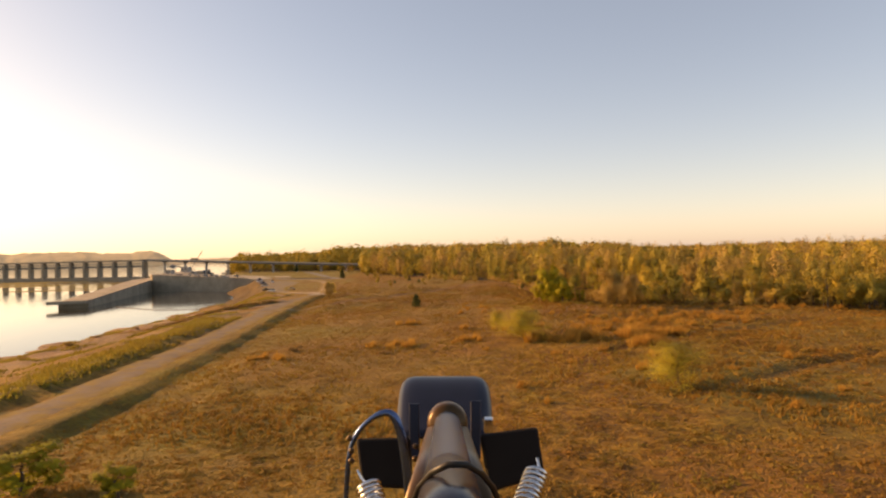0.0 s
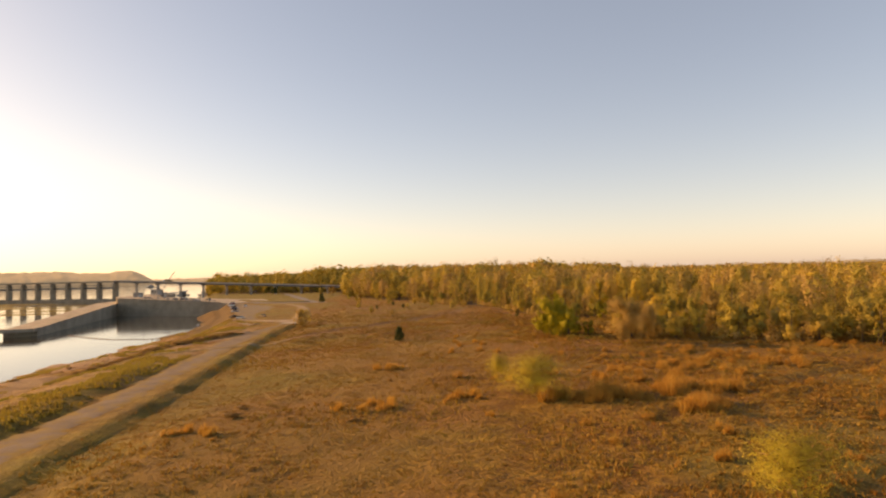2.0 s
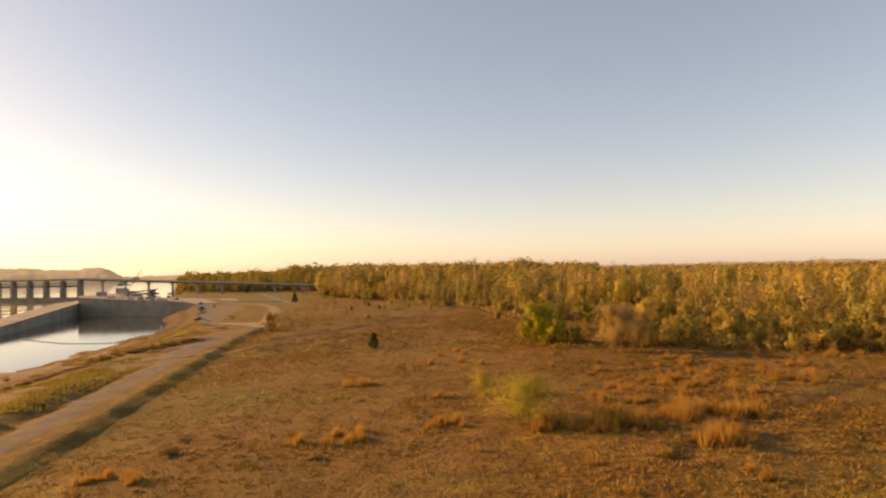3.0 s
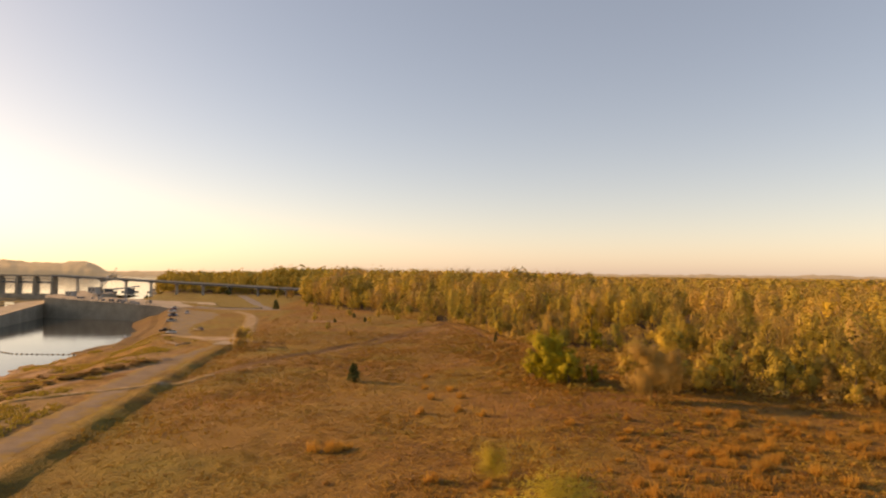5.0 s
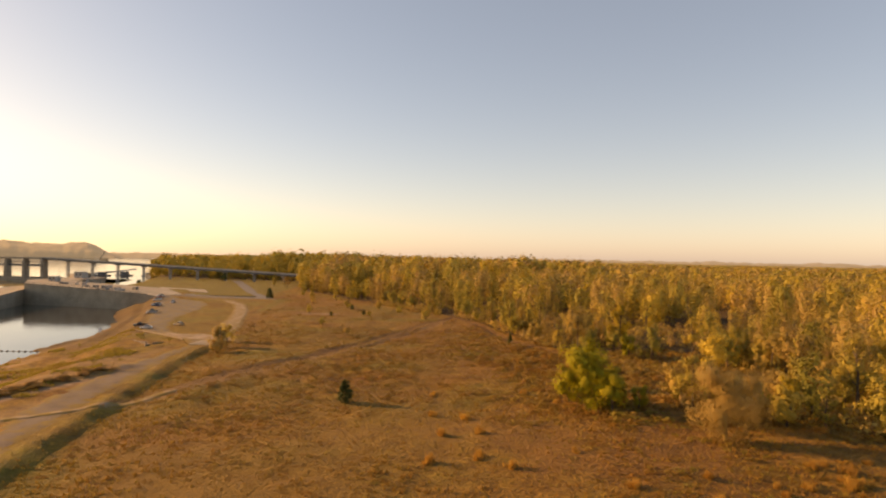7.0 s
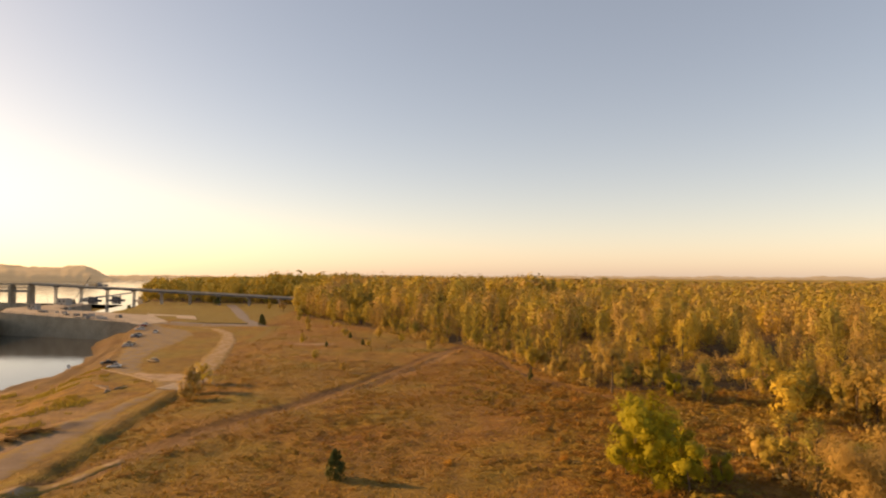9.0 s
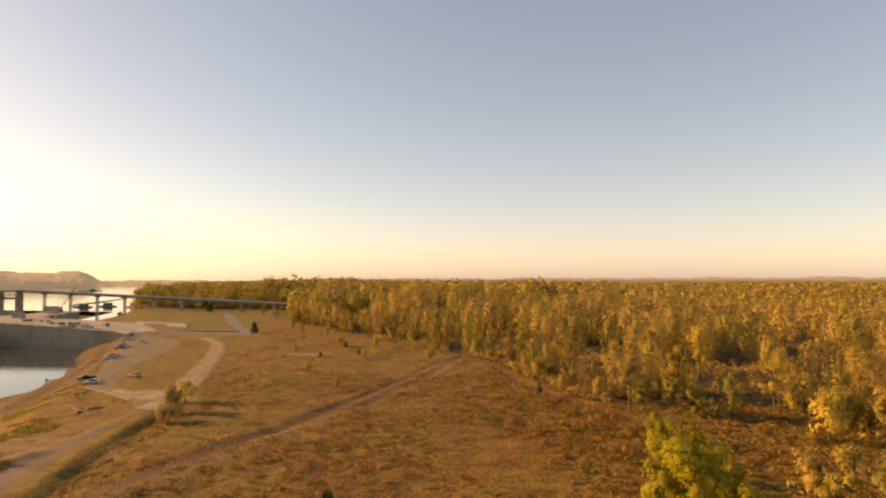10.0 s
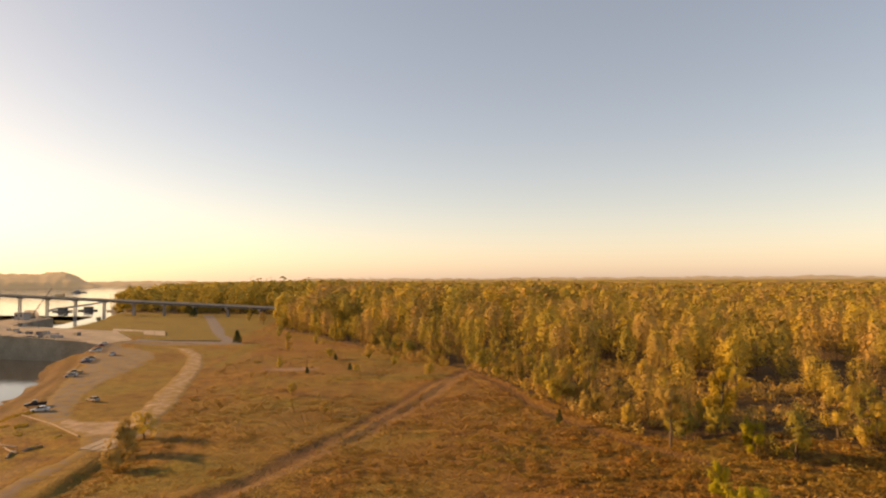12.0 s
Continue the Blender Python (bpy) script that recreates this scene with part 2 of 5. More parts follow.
def tube(bm, pts, radii, n=8, close=True):
    """A tapered tube along places."""
    rings = []
    pts = [Vector(p) for p in pts]
    for i, p in enumerate(pts):
        d = (pts[min(i + 1, len(pts) - 1)] - pts[max(i - 1, 0)]).normalized()
        a = d.cross(Vector((0, 0, 1)) if abs(d.z) < 0.95 else Vector((1, 0, 0))).normalized()
        c = d.cross(a)
        r = float(radii[i] if isinstance(radii, (list, tuple)) else radii)
        rings.append([bm.verts.new(p + r * (math.cos(6.28319 * k / n) * a + math.sin(6.28319 * k / n) * c)) for k in range(n)])
    for q, w in zip(rings, rings[1:]):
        for k in range(n):
            bm.faces.new((q[k], q[(k + 1) % n], w[(k + 1) % n], w[k]))
    if close:
        bm.faces.new(rings[0][::-1])
        bm.faces.new(rings[-1])
    return bm


def group_empty(name, m, label, category, group="", kind=""):
    e = new(name)
    e.empty_display_size = 0.5
    e.matrix_world = m
    return tagged(e, label, category, group, kind)


def vnoise(x, y, scale, seed):
    """Smooth value noise from 0 to 1 at places x, y."""
    x, y = np.asarray(x, float) / scale, np.asarray(y, float) / scale
    xi, yi = np.floor(x), np.floor(y)
    fx, fy = x - xi, y - yi
    fx, fy = fx * fx * (3 - 2 * fx), fy * fy * (3 - 2 * fy)

    def cell(a, b):
        v = np.sin(a * 127.1 + b * 311.7 + seed * 74.7) * 43758.5453
        return v - np.floor(v)

    top = cell(xi, yi) * (1 - fx) + cell(xi + 1, yi) * fx
    low = cell(xi, yi + 1) * (1 - fx) + cell(xi + 1, yi + 1) * fx
    return top * (1 - fy) + low * fy


def step(a, b, v):
    t = np.clip((np.asarray(v, float) - a) / (b - a), 0, 1)
    return t * t * (3 - 2 * t)


def line_distance(x, y, pts):
    """How far places lie from a line of points in the plan."""
    best = np.full(np.shape(x), 1e9)
    for (ax, ay), (bx, by) in zip(pts, pts[1:]):
        dx, dy = bx - ax, by - ay
        t = np.clip(((x - ax) * dx + (y - ay) * dy) / (dx * dx + dy * dy), 0, 1)
        best = np.minimum(best, np.hypot(x - ax - t * dx, y - ay - t * dy))
    return best


def inside(x, y, poly):
    r = np.zeros(np.shape(x), bool)
    for (ax, ay), (bx, by) in zip(poly, poly[1:] + poly[:1]):
        if ay != by:
            r ^= ((ay > y) != (by > y)) & (x < (bx - ax) * (y - ay) / (by - ay) + ax)
    return r


# ---- the lie of the land ----
TAIL, POOL = -9.0, -4.0          # water below and above the dam
ROAD_EDGE = [(-47, -300), (-47, 65), (-47, 90), (-50, 139), (-57, 216), (-61, 265), (-63, 323), (-69, 370), (-74, 408), (-76, 454), (-80, 500), (-83, 540)]
BANK_TOP = [(-70, -400), (-70, 100), (-78, 200), (-86, 300), (-99, 340), (-116, 386), (-133, 442), (-158, 512), (-170, 545), (-200, 590), (-232, 606), (-243, 640), (-252, 700), (-272, 800), (-292, 860), (-325, 1000), (-465, 1500), (-960, 3000), (-1600, 5000)]
SHORE = [(-125, -400), (-133, 190), (-135, 250), (-137, 320), (-141, 390), (-155, 445), (-184, 512), (-194, 545), (-210, 590), (-243, 606), (-255, 640), (-265, 700), (-286, 800), (-307, 860), (-343, 1000), (-485, 1500), (-985, 3000), (-1630, 5000)]
WOODS = [(-305, 868), (-232, 842), (-165, 822), (-112, 800), (-92, 700), (-80, 622), (-70, 596), (-48, 560), (-22, 500), (2, 455), (25, 414), (38, 377), (47, 338), (55, 308), (64, 297), (80, 301), (95, 303), (97, 286), (102, 266), (98, 240), (92, 216), (105, 208), (126, 197), (150, 176), (220, 120), (420, -40), (2500, -400), (3600, 1500), (2600, 4300), (-1100, 4300), (-990, 3000), (-495, 1500), (-355, 1000)]
TRACK = [(-60, 220), (-52, 232), (-44, 253), (-28, 280), (-17, 304), (-1, 341), (12, 374), (28, 402), (36, 374), (43, 324), (52, 300), (61, 281)]


TRACK_SOUTH = [(-49, 236), (-44, 246), (-37, 258), (-28, 276), (-17, 297), (-8, 312), (4, 340), (16, 368), (28, 400)]
CROSSING = [(-94, 184), (-83, 200), (-73, 209.5), (-66, 214.5), (-60, 219), (-54, 227), (-49, 238)]
RIDGE = [(-92, 176), (-89, 208), (-84, 229), (-76, 252), (-71, 264)]
DARK_DIP, DARK_DIP_EAST = [(30, 80), (44, 89), (57, 99), (78, 110)], [(30, 113), (44, 124), (60, 135), (81, 150), (95, 158)]


def at_y(line, y):
    return np.interp(y, [p[1] for p in line], [p[0] for p in line])


def height(x, y):
    x, y = np.asarray(x, float), np.asarray(y, float)
    R, L, W = at_y(ROAD_EDGE, y), at_y(BANK_TOP, y), at_y(SHORE, y)
    z = 1.1 * (vnoise(x, y, 38, 3) - 0.5) + 0.6 * (vnoise(x, y, 17, 8) - 0.5) + 0.3 * (vnoise(x, y, 9, 4) - 0.5) + 0.38 * (vnoise(x, y, 3.4, 5) - 0.5)
    z = z * step(0, 12, x - R) + 1.1 * (vnoise(x, y, 90, 9) - 0.5) * step(10, 60, x - R)
    road = 1 - step(285, 345, y)
    d = x - R
    z = z + 0.3 * road * step(-3, -0.5, d) * (1 - step(0.2, 1.6, d)) - 0.72 * road * step(0.2, 3.0, d) * (1 - step(3.4, 15, d))
    z = z + 1.0 * (vnoise(x, y, 21, 14) - 0.5) * step(14, 40, x) * step(80, 120, y) * (1 - step(215, 250, y))
    z = z + 1.0 * (1 - step(165, 200, y)) * step(-23, -16, d) * (1 - step(-14.5, -10.5, d))
    z = z + 0.55 * (1 - step(0.5, 3.5, line_distance(x, y, RIDGE))) * (0.6 + 0.8 * vnoise(x, y, 9, 18))
    for line, deep in ((TRACK, 0.32), (TRACK_SOUTH, 0.28), (DARK_DIP, 0.4), (DARK_DIP_EAST, 0.35)):
        q = line_distance(x, y, line)
        z = z + step(8, 22, d) * (0.55 * deep * step(1.6, 3.0, q) * (1 - step(3.2, 5.5, q)) - deep * (1 - step(0.6, 2.4, q)))
    s = np.clip((L - x) / np.maximum(L - W, 1), 0, 3)
    level = np.where(y > 600, POOL, TAIL)
    fall = level * (0.55 * step(0, 0.45, s) + 0.45 * step(0.5, 1.0, s)) - 5 * step(1.0, 1.5, s)
    rough = 0.9 * (vnoise(x, y, 14, 6) - 0.5) + 0.7 * (vnoise(x, y, 5, 7) - 0.5)
    ramp_up = line_distance(x, y, [(-172, 514), (-164, 545), (-182, 590), (-262, 612)])
    z = z + 1.1 * (1 - step(3, 40, ramp_up)) * (1 - step(0.1, 0.9, s))
    return z + fall + rough * step(0, 0.2, s) * (1 - 0.5 * step(500, 560, y))


def build_ground():
    far = [-5000, -4000, -3200, -2500, -2000, -1500, -1100, -800, -600, -480, -400]
    xs = np.array(far + list(np.arange(-340, -180, 6)) + list(np.arange(-180, 170, 1.5)) + list(np.arange(172, 420, 8)) + [480, 600, 800, 1100, 1500, 2000, 2600, 3300, 4200, 5000])
    ys = np.array([-1500, -900, -500, -250, -120, -60, -20] + list(np.arange(0, 430, 1.5)) + list(np.arange(430, 900, 4)) + [930, 1000, 1100, 1250, 1500, 1800, 2200, 2800, 3500, 4200, 5000])
    X, Y = np.meshgrid(xs, ys)
    Z = height(X, Y)
    n, m = len(ys), len(xs)
    i = (np.arange(n - 1)[:, None] * m + np.arange(m - 1)[None, :]).ravel()
    me = mesh_np("ground", np.stack([X, Y, Z], -1), np.stack([i, i + 1, i + m + 1, i + m], 1), [MAT_GROUND], True)
    x, y = X.ravel(), Y.ravel()
    R, L, W = at_y(ROAD_EDGE, y), at_y(BANK_TOP, y), at_y(SHORE, y)
    wob = 3.0 * (vnoise(x, y, 11, 21) - 0.5)
    trail = line_distance(x, y, TRACK) + 0.3 * wob
    track = (1 - step(1.2, 2.6, trail)) * (0.7 + 0.3 * vnoise(x, y, 7, 30))
    trail = line_distance(x, y, TRACK_SOUTH) + 0.3 * wob
    ruts = (1 - step(0.7, 1.8, np.abs(trail - 1.2))) * (0.65 + 0.35 * vnoise(x, y, 6, 33))
    track = np.maximum(track, 0.4 * ruts)
    # the two sunken lines in the east meadow are also coloured darker
    track = np.maximum(track, 0.5 * (1 - step(0.8, 2.4, np.minimum(line_distance(x, y, DARK_DIP), line_distance(x, y, DARK_DIP_EAST)))))
    dirt = 0.5 * (1 - step(0.9, 3.0, line_distance(x, y, CROSSING) + 0.3 * wob)) * (0.6 + 0.4 * vnoise(x, y, 9, 34))
    dirt = np.maximum(dirt, 0.8 * (1 - step(0.9, 2.2, line_distance(x, y, [(px + 5.5, py) for px, py in RIDGE]) + 0.3 * wob)))
    dirt = np.maximum(dirt, 0.35 * ruts)
    shoulder = step(-34, -26, x - R) * (1 - step(-12, -9, x - R)) * step(135, 165, y) * (y < 300) * step(0.3, 0.55, vnoise(x, y, 13, 41))
    dirt = np.maximum(dirt, 0.35 * shoulder)
    below = step(0.3, 0.5, (L + wob - x) / np.maximum(L - W, 1)) * (vnoise(x, y, 16, 31) > 0.35) * (y < 560)
    dirt = np.maximum(dirt, np.where(y > 300, 0.25, 0.62) * below * (1 - step(430, 480, y)))
    dirt = np.maximum(dirt, 0.8 * (1 - step(4, 9, np.hypot((x + 41) * 0.7, (y - 417)) + wob)))
    rut = np.minimum(line_distance(x, y, [(12, 250), (16, 314), (24, 392)]), line_distance(x, y, [(18, 250), (23, 314), (29, 390)]))
    track = np.maximum(track, 0.6 * (1 - step(0.5, 1.6, rut)) * vnoise(x, y, 5, 32))
    green = step(0.55, 0.75, vnoise(x, y, 45, 12)) * 0.7 * (x > R)
    green = np.maximum(green, 0.9 * step(-24, -20, x - R) * (1 - step(-14, -11, x - R)) * (1 - step(160, 200, y)) * (0.5 + 0.5 * vnoise(x, y, 8, 40)))
    green = np.maximum(green, 0.45 * step(-4, -3, x - R) * (1 - step(6, 13, x - R)) * (y < 330))
    green = np.maximum(green, 0.85 * step(8, 14, x - R) * (1 - step(-12, 8, x)) * step(25, 55, y) * (1 - step(175, 215, y)) * (0.45 + 0.55 * vnoise(x, y, 14, 44)))
    green = np.maximum(green, 0.6 * step(6, 12, x - R) * (1 - step(-6, 14, x)) * step(190, 230, y) * (1 - step(330, 400, y)) * step(0.25, 0.65, vnoise(x, y, 17, 48)))
    green = np.maximum(green, 0.6 * (x < R - 4) * step(325, 345, y) * (y < 500) * (x > L + 12) * (0.4 + 0.6 * vnoise(x, y, 12, 47)))
    green = np.maximum(green, step(560, 570, y) * (x < -95))
    green = np.maximum(green, inside(x, y, [(-152, 545), (-100, 534), (-110, 568), (-146, 577)]).astype(float))
    rust = step(0.56, 0.72, vnoise(x, y, 26, 15)) * 0.55 * (x > R + 6) * (y < 560)
    rust = np.maximum(rust, (0.75 - 0.35 * step(45, 65, x)) * step(14, 34, x) * step(95, 125, y) * (1 - step(195, 230, y)) * (0.3 + 0.7 * vnoise(x, y, 10, 16)))
    rust = np.maximum(rust, (0.55 - 0.25 * (1 - step(-8, 12, x))) * step(130, 210, y) * (1 - 0.8 * step(8, 20, x) * step(205, 230, y) * (1 - step(300, 330, y))) * (x > R + 4) * (y < 560) * step(0.15, 0.6, vnoise(x, y, 15, 17)))
    patch = (1 - step(0.55, 1.0, np.hypot((x - 35) / 26, (y - 194) / 20) + 0.12 * wob)) * (0.45 + 0.55 * vnoise(x, y, 6, 45))
    rust = np.maximum(rust, patch)
    track = np.maximum(track, 0.45 * patch * vnoise(x, y, 4, 46))
    point_values(me, "dirt", dirt)
    point_values(me, "track", track)
    point_values(me, "green", green)
    point_values(me, "rust", rust)
    bank = 0.95 * step(300, 370, y) * (1 - step(560, 590, y)) * step(-6, 0, L + 2 - x) * (0.6 + 0.4 * vnoise(x, y, 9, 42))
    point_values(me, "wood", np.maximum(inside(x, y, WOODS).astype(float), bank))
    tagged(new("ground", me), "rolling dry autumn meadow sloping to a river bank", "ground", kind="structure")


build_ground()


def build_water():
    bm = bmesh.new()
    prism(bm, [(-110, -1400), (-110, 540), (-250, 640), (-330, 858), (-1900, 1400), (-4900, 2500), (-4900, -1400)], TAIL - 0.5, TAIL)
    tagged(part("water_below_dam", bm, MAT_WATER), "calm silvery river water below the dam", "water", kind="structure")
    bm = bmesh.new()
    prism(bm, [(-205, 602), (-190, 5000), (-4900, 5000), (-4900, 2515), (-1900, 1415), (-330, 873), (-322, 859), (-286, 688), (-264, 613)], POOL - 0.5, POOL)
    tagged(part("water_above_dam", bm, MAT_POOL), "broad bright river pool above the dam", "water", kind="structure")


build_water()


def draped(name, outline, mat, label, lift=0.1, cell=2.0, whole=0.28):
    """A thin worn surface that follows the ground within a plan outline."""
    xs, ys = [p[0] for p in outline], [p[1] for p in outline]
    gx, gy = np.arange(min(xs) - 4, max(xs) + 4, cell), np.arange(min(ys) - 4, max(ys) + 4, cell)
    X, Y = np.meshgrid(gx, gy)
    wx, wy = X + 1.6 * (vnoise(X, Y, 6, 51) - 0.5), Y + 1.6 * (vnoise(X, Y, 6, 52) - 0.5)
    keep = inside(wx, wy, outline)
    Z = height(X, Y) + np.where(keep, lift, -0.12)
    m = len(gx)
    ok = keep[:-1, :-1] | keep[1:, :-1] | keep[:-1, 1:] | keep[1:, 1:]
    r, c = np.nonzero(ok)
    i = r * m + c
    used, inv = np.unique(np.stack([i, i + 1, i + m + 1, i + m], 1), return_inverse=True)
    V = np.stack([X, Y, Z], -1).reshape(-1, 3)[used]
    me = mesh_np(name, V, inv.reshape(-1, 4), [mat], True)
    edge = line_distance(X, Y, outline + outline[:1])
    point_values(me, "edge", (np.where(inside(X, Y, outline), 1.0, -1.0) * edge / 11.0).clip(-0.3, whole).ravel()[used])
    return tagged(new(name, me), label, "road", kind="structure")


draped("road_levee", [(x - 3.2, y) for x, y in ROAD_EDGE if y < 340] + [(-74, 318), (-67.5, 304), (-70, 284), (-73, 262), (-71, 240), (-70, 220), (-66, 205), (-63, 170), (-60, 139), (-57, 90), (-56.5, 65), (-56, -300)], MAT_DIRT, "pale dirt road along the top of the river bank", cell=1.5)
draped("crossing_track", [(x + 0.7, y - 1.1) for x, y in CROSSING] + [(x - 0.7, y + 1.1) for x, y in CROSSING[::-1]], MAT_SAND, "narrow pale track that crosses the dirt road", cell=0.6, lift=0.2)
LOOP = [(-60, 316), (-66, 333), (-69, 355), (-73, 376), (-78, 404), (-85, 437), (-95, 470), (-110, 498), (-134, 512), (-156, 519)]
draped("road_loop", [(x + 4.4, y - 1.6) for x, y in LOOP] + [(x - 4.2, y + 1.6) for x, y in LOOP[::-1]], MAT_SAND, "rutted pale sandy loop road round a grassy island", cell=1.2, whole=0.14, lift=0.2)
draped("road_entry", [(-58, 312), (-60, 326), (-68, 330), (-80, 331), (-86, 336), (-89, 330), (-80, 322), (-73, 315)], MAT_SAND, "pale sandy entry to the gravel lot", cell=1.2, lift=0.16)
draped("parking_lot", [(-73, 314.5), (-84, 334), (-90, 345), (-97, 366), (-102, 386), (-104, 410), (-106, 436), (-112, 468), (-126, 492), (-146, 510), (-152, 524), (-162, 530), (-158, 514), (-140, 462), (-122, 408), (-108, 368), (-98, 340), (-86, 327)], MAT_GRAVEL, "gravel parking lot beside the river bank", cell=1.5, lift=0.13, whole=0.17)
draped("road_lawn", [(-160, 526), (-150, 524), (-122, 514), (-98, 514), (-86, 510), (-82, 516), (-98, 524), (-124, 524), (-148, 534), (-166, 538)], MAT_GRAVEL, "pale gravel road along the edge of the lawn", lift=0.16)
draped("road_north", [(-80, 512), (-108, 575), (-122, 625), (-160, 745), (-178, 800), (-188, 800), (-168, 742), (-130, 622), (-116, 580), (-98, 532), (-150, 545), (-152, 537), (-98, 522)], MAT_ASPHALT, "narrow grey asphalt road leading under the bridge")


# ---- lock, dam and bridge ----
def lock_deck(x):
    """The deck of the lock falls gently from the river towards the land."""
    return float(np.interp(x, [-292, -150], [6.6, 0.9]))


def build_lock():
    lock = group_empty("lock_wall", pose(0, 0, 0), "massive weathered concrete lock wall above the river", "lock wall")
    plan = [(-269, 556), (-160, 515), (-152, 540), (-182, 590), (-262, 612), (-274, 688), (-292, 688), (-292, 600)]
    bm = prism(bmesh.new(), plan, TAIL - 4, [lock_deck(x) for x, y in plan])
    part("wall", bm, MAT_CONCRETE, lock)
    a, b = Vector((-269, 556, 0)), Vector((-164, 516.5, 0))
    d = (b - a).normalized()
    n = Vector((d.y, -d.x, 0))
    m = Matrix.Translation(a) @ Matrix((d, -n, Vector((0, 0, 1)))).transposed().to_4x4()

    def on_deck(along, back, up=0.0):
        q = m @ Vector((along, back, 0))
        return Vector((q.x, q.y, lock_deck(q.x) + up))

    # the coping
    for k in range(12):
        p, q = m @ Vector((9 * k + 0.03, 0, 0)), m @ Vector((9 * k + 8.97, 0, 0))
        w = -n * 0.9
        bm = bmesh.new()
        foot = [bm.verts.new((v.x, v.y, lock_deck(v.x) - 0.02)) for v in (p + n * 0.15, q + n * 0.15, q + w, p + w)]
        top = [bm.verts.new((v.co.x, v.co.y, v.co.z + 0.75)) for v in foot]
        bm.faces.new(foot[::-1])
        bm.faces.new(top)
        for i in range(4):
            bm.faces.new((foot[i], foot[(i + 1) % 4], top[(i + 1) % 4], top[i]))
        bmesh.ops.recalc_face_normals(bm, faces=bm.faces)
        part("coping", bm, MAT_CONCRETE, lock)
    for k in range(40):
        q = on_deck(2 + 2.6 * k, 0.5, 0.7)
        part("rail_post", tube(bmesh.new(), [q, q + Vector((0, 0, 1.1))], 0.05, 6), MAT_STEEL, lock)
    for z in (1.25, 1.8):
        part("hand_rail", tube(bmesh.new(), [on_deck(2, 0.5, z), on_deck(103.4, 0.5, z)], 0.05, 6), MAT_STEEL, lock)
    up = group_empty("upstream_wall", pose(0, 0, 0), "low concrete approach wall above the dam", "wall")
    part("wall", prism(bmesh.new(), [(-278, 686), (-292, 686), (-470, 996), (-458, 1001)], POOL - 6, -2.0), MAT_CONCRETE, up)
    rng = np.random.default_rng(9)
    for k in range(16):
        t, w = rng.uniform(0.08, 0.92), rng.uniform(6, 30)
        q = on_deck(88 * t, w)
        sx, sy, sz = rng.uniform(0.8, 2.6), rng.uniform(0.6, 1.6), rng.uniform(0.7, 2.4)
        crate = group_empty("machinery_box", pose(q.x, q.y, q.z - 0.1, 0, 0, rng.uniform(-40, 10)), "grey steel machinery box on the lock deck", "machinery", "machinery on the lock")
        part("case", box(bmesh.new(), -sx, sx, -sy, sy, 0.15, sz, 0.06), MAT_STEEL if k % 3 else MAT_CONCRETE_LIGHT, crate)
        part("plinth", box(bmesh.new(), -sx - 0.2, sx + 0.2, -sy - 0.2, sy + 0.2, 0, 0.15), MAT_CONCRETE, crate)
    for k in range(8):
        q = on_deck(6 + 11 * k, 2.2)
        bol = part("mooring_bollard", tube(bmesh.new(), [(0, 0, 0), (0, 0, 0.6), (0, 0, 0.65), (0, 0, 0.85)], [0.3, 0.28, 0.42, 0.4], 12), MAT_STEEL)
        bol.matrix_world = Matrix.Translation(q)
        tagged(bol, "short dark steel mooring bollard on the lock wall", "bollard", "bollards on the lock")
    # the low guide wall
    guide = group_empty("guide_wall", pose(0, 0, 0), "long low concrete guide wall reaching into the river", "wall")
    bm = prism(bmesh.new(), [(-239, 374), (-224, 380), (-269.3, 557), (-290, 598), (-294, 570)], TAIL - 4, [-4.6, -4.6, 2.0, 2.6, 2.0])
    part("wall", bm, MAT_CONCRETE, guide)
    bm = prism(bmesh.new(), [(-242, 367), (-222, 374), (-224.2, 384), (-242, 377.5)], -6.2, -4.2)
    part("end_block", bm, MAT_CONCRETE, guide)
    # control house and rail on the lock
    for x, y, w, dpt, h in ((-272, 600, 7, 5, 4.0), (-282, 660, 9, 6, 5.5), (-250, 604, 4, 3, 2.6)):
        hut = group_empty("control_house", pose(x, y, lock_deck(x) - 0.15, 0, 0, -20), "small grey lock control house on the wall", "building")
        bm = box(bmesh.new(), -w / 2, w / 2, -dpt / 2, dpt / 2, 0, h)
        part("wall", bm, MAT_CONCRETE_LIGHT, hut)
        bm = box(bmesh.new(), -w / 2 - 0.4, w / 2 + 0.4, -dpt / 2 - 0.4, dpt / 2 + 0.4, h, h + 0.3, 0.05)
        part("roof", bm, MAT_STEEL, hut)
        for k in (-1, 1):
            bm = box(bmesh.new(), k * w / 4 - 0.7, k * w / 4 + 0.7, -dpt / 2 - 0.04, -dpt / 2 + 0.02, h * 0.45, h * 0.8)
            part("window", bm, MAT_GLASS, hut)
        bm = box(bmesh.new(), -0.5, 0.5, -dpt / 2 - 0.05, -dpt / 2 + 0.02, 0, 2.1)
        part("door", bm, MAT_STEEL, hut)
    rail = group_empty("guard_rail", pose(0, 0, 0), "thin steel guard rail along the lock wall", "railing")
    for z in (0.55, 1.1):
        bm = tube(bmesh.new(), [(x, y, lock_deck(x) + z) for x, y in ((-264, 613), (-270, 650), (-276, 686))], 0.05, 6)
        part("rail", bm, MAT_STEEL, rail)
    for k in range(24):
        t = k / 23
        bm = tube(bmesh.new(), [(-264 - 12 * t, 613 + 73 * t, lock_deck(-264 - 12 * t) - 0.1), (-264 - 12 * t, 613 + 73 * t, lock_deck(-264 - 12 * t) + 1.15)], 0.05, 6)
        part("post", bm, MAT_STEEL, rail)
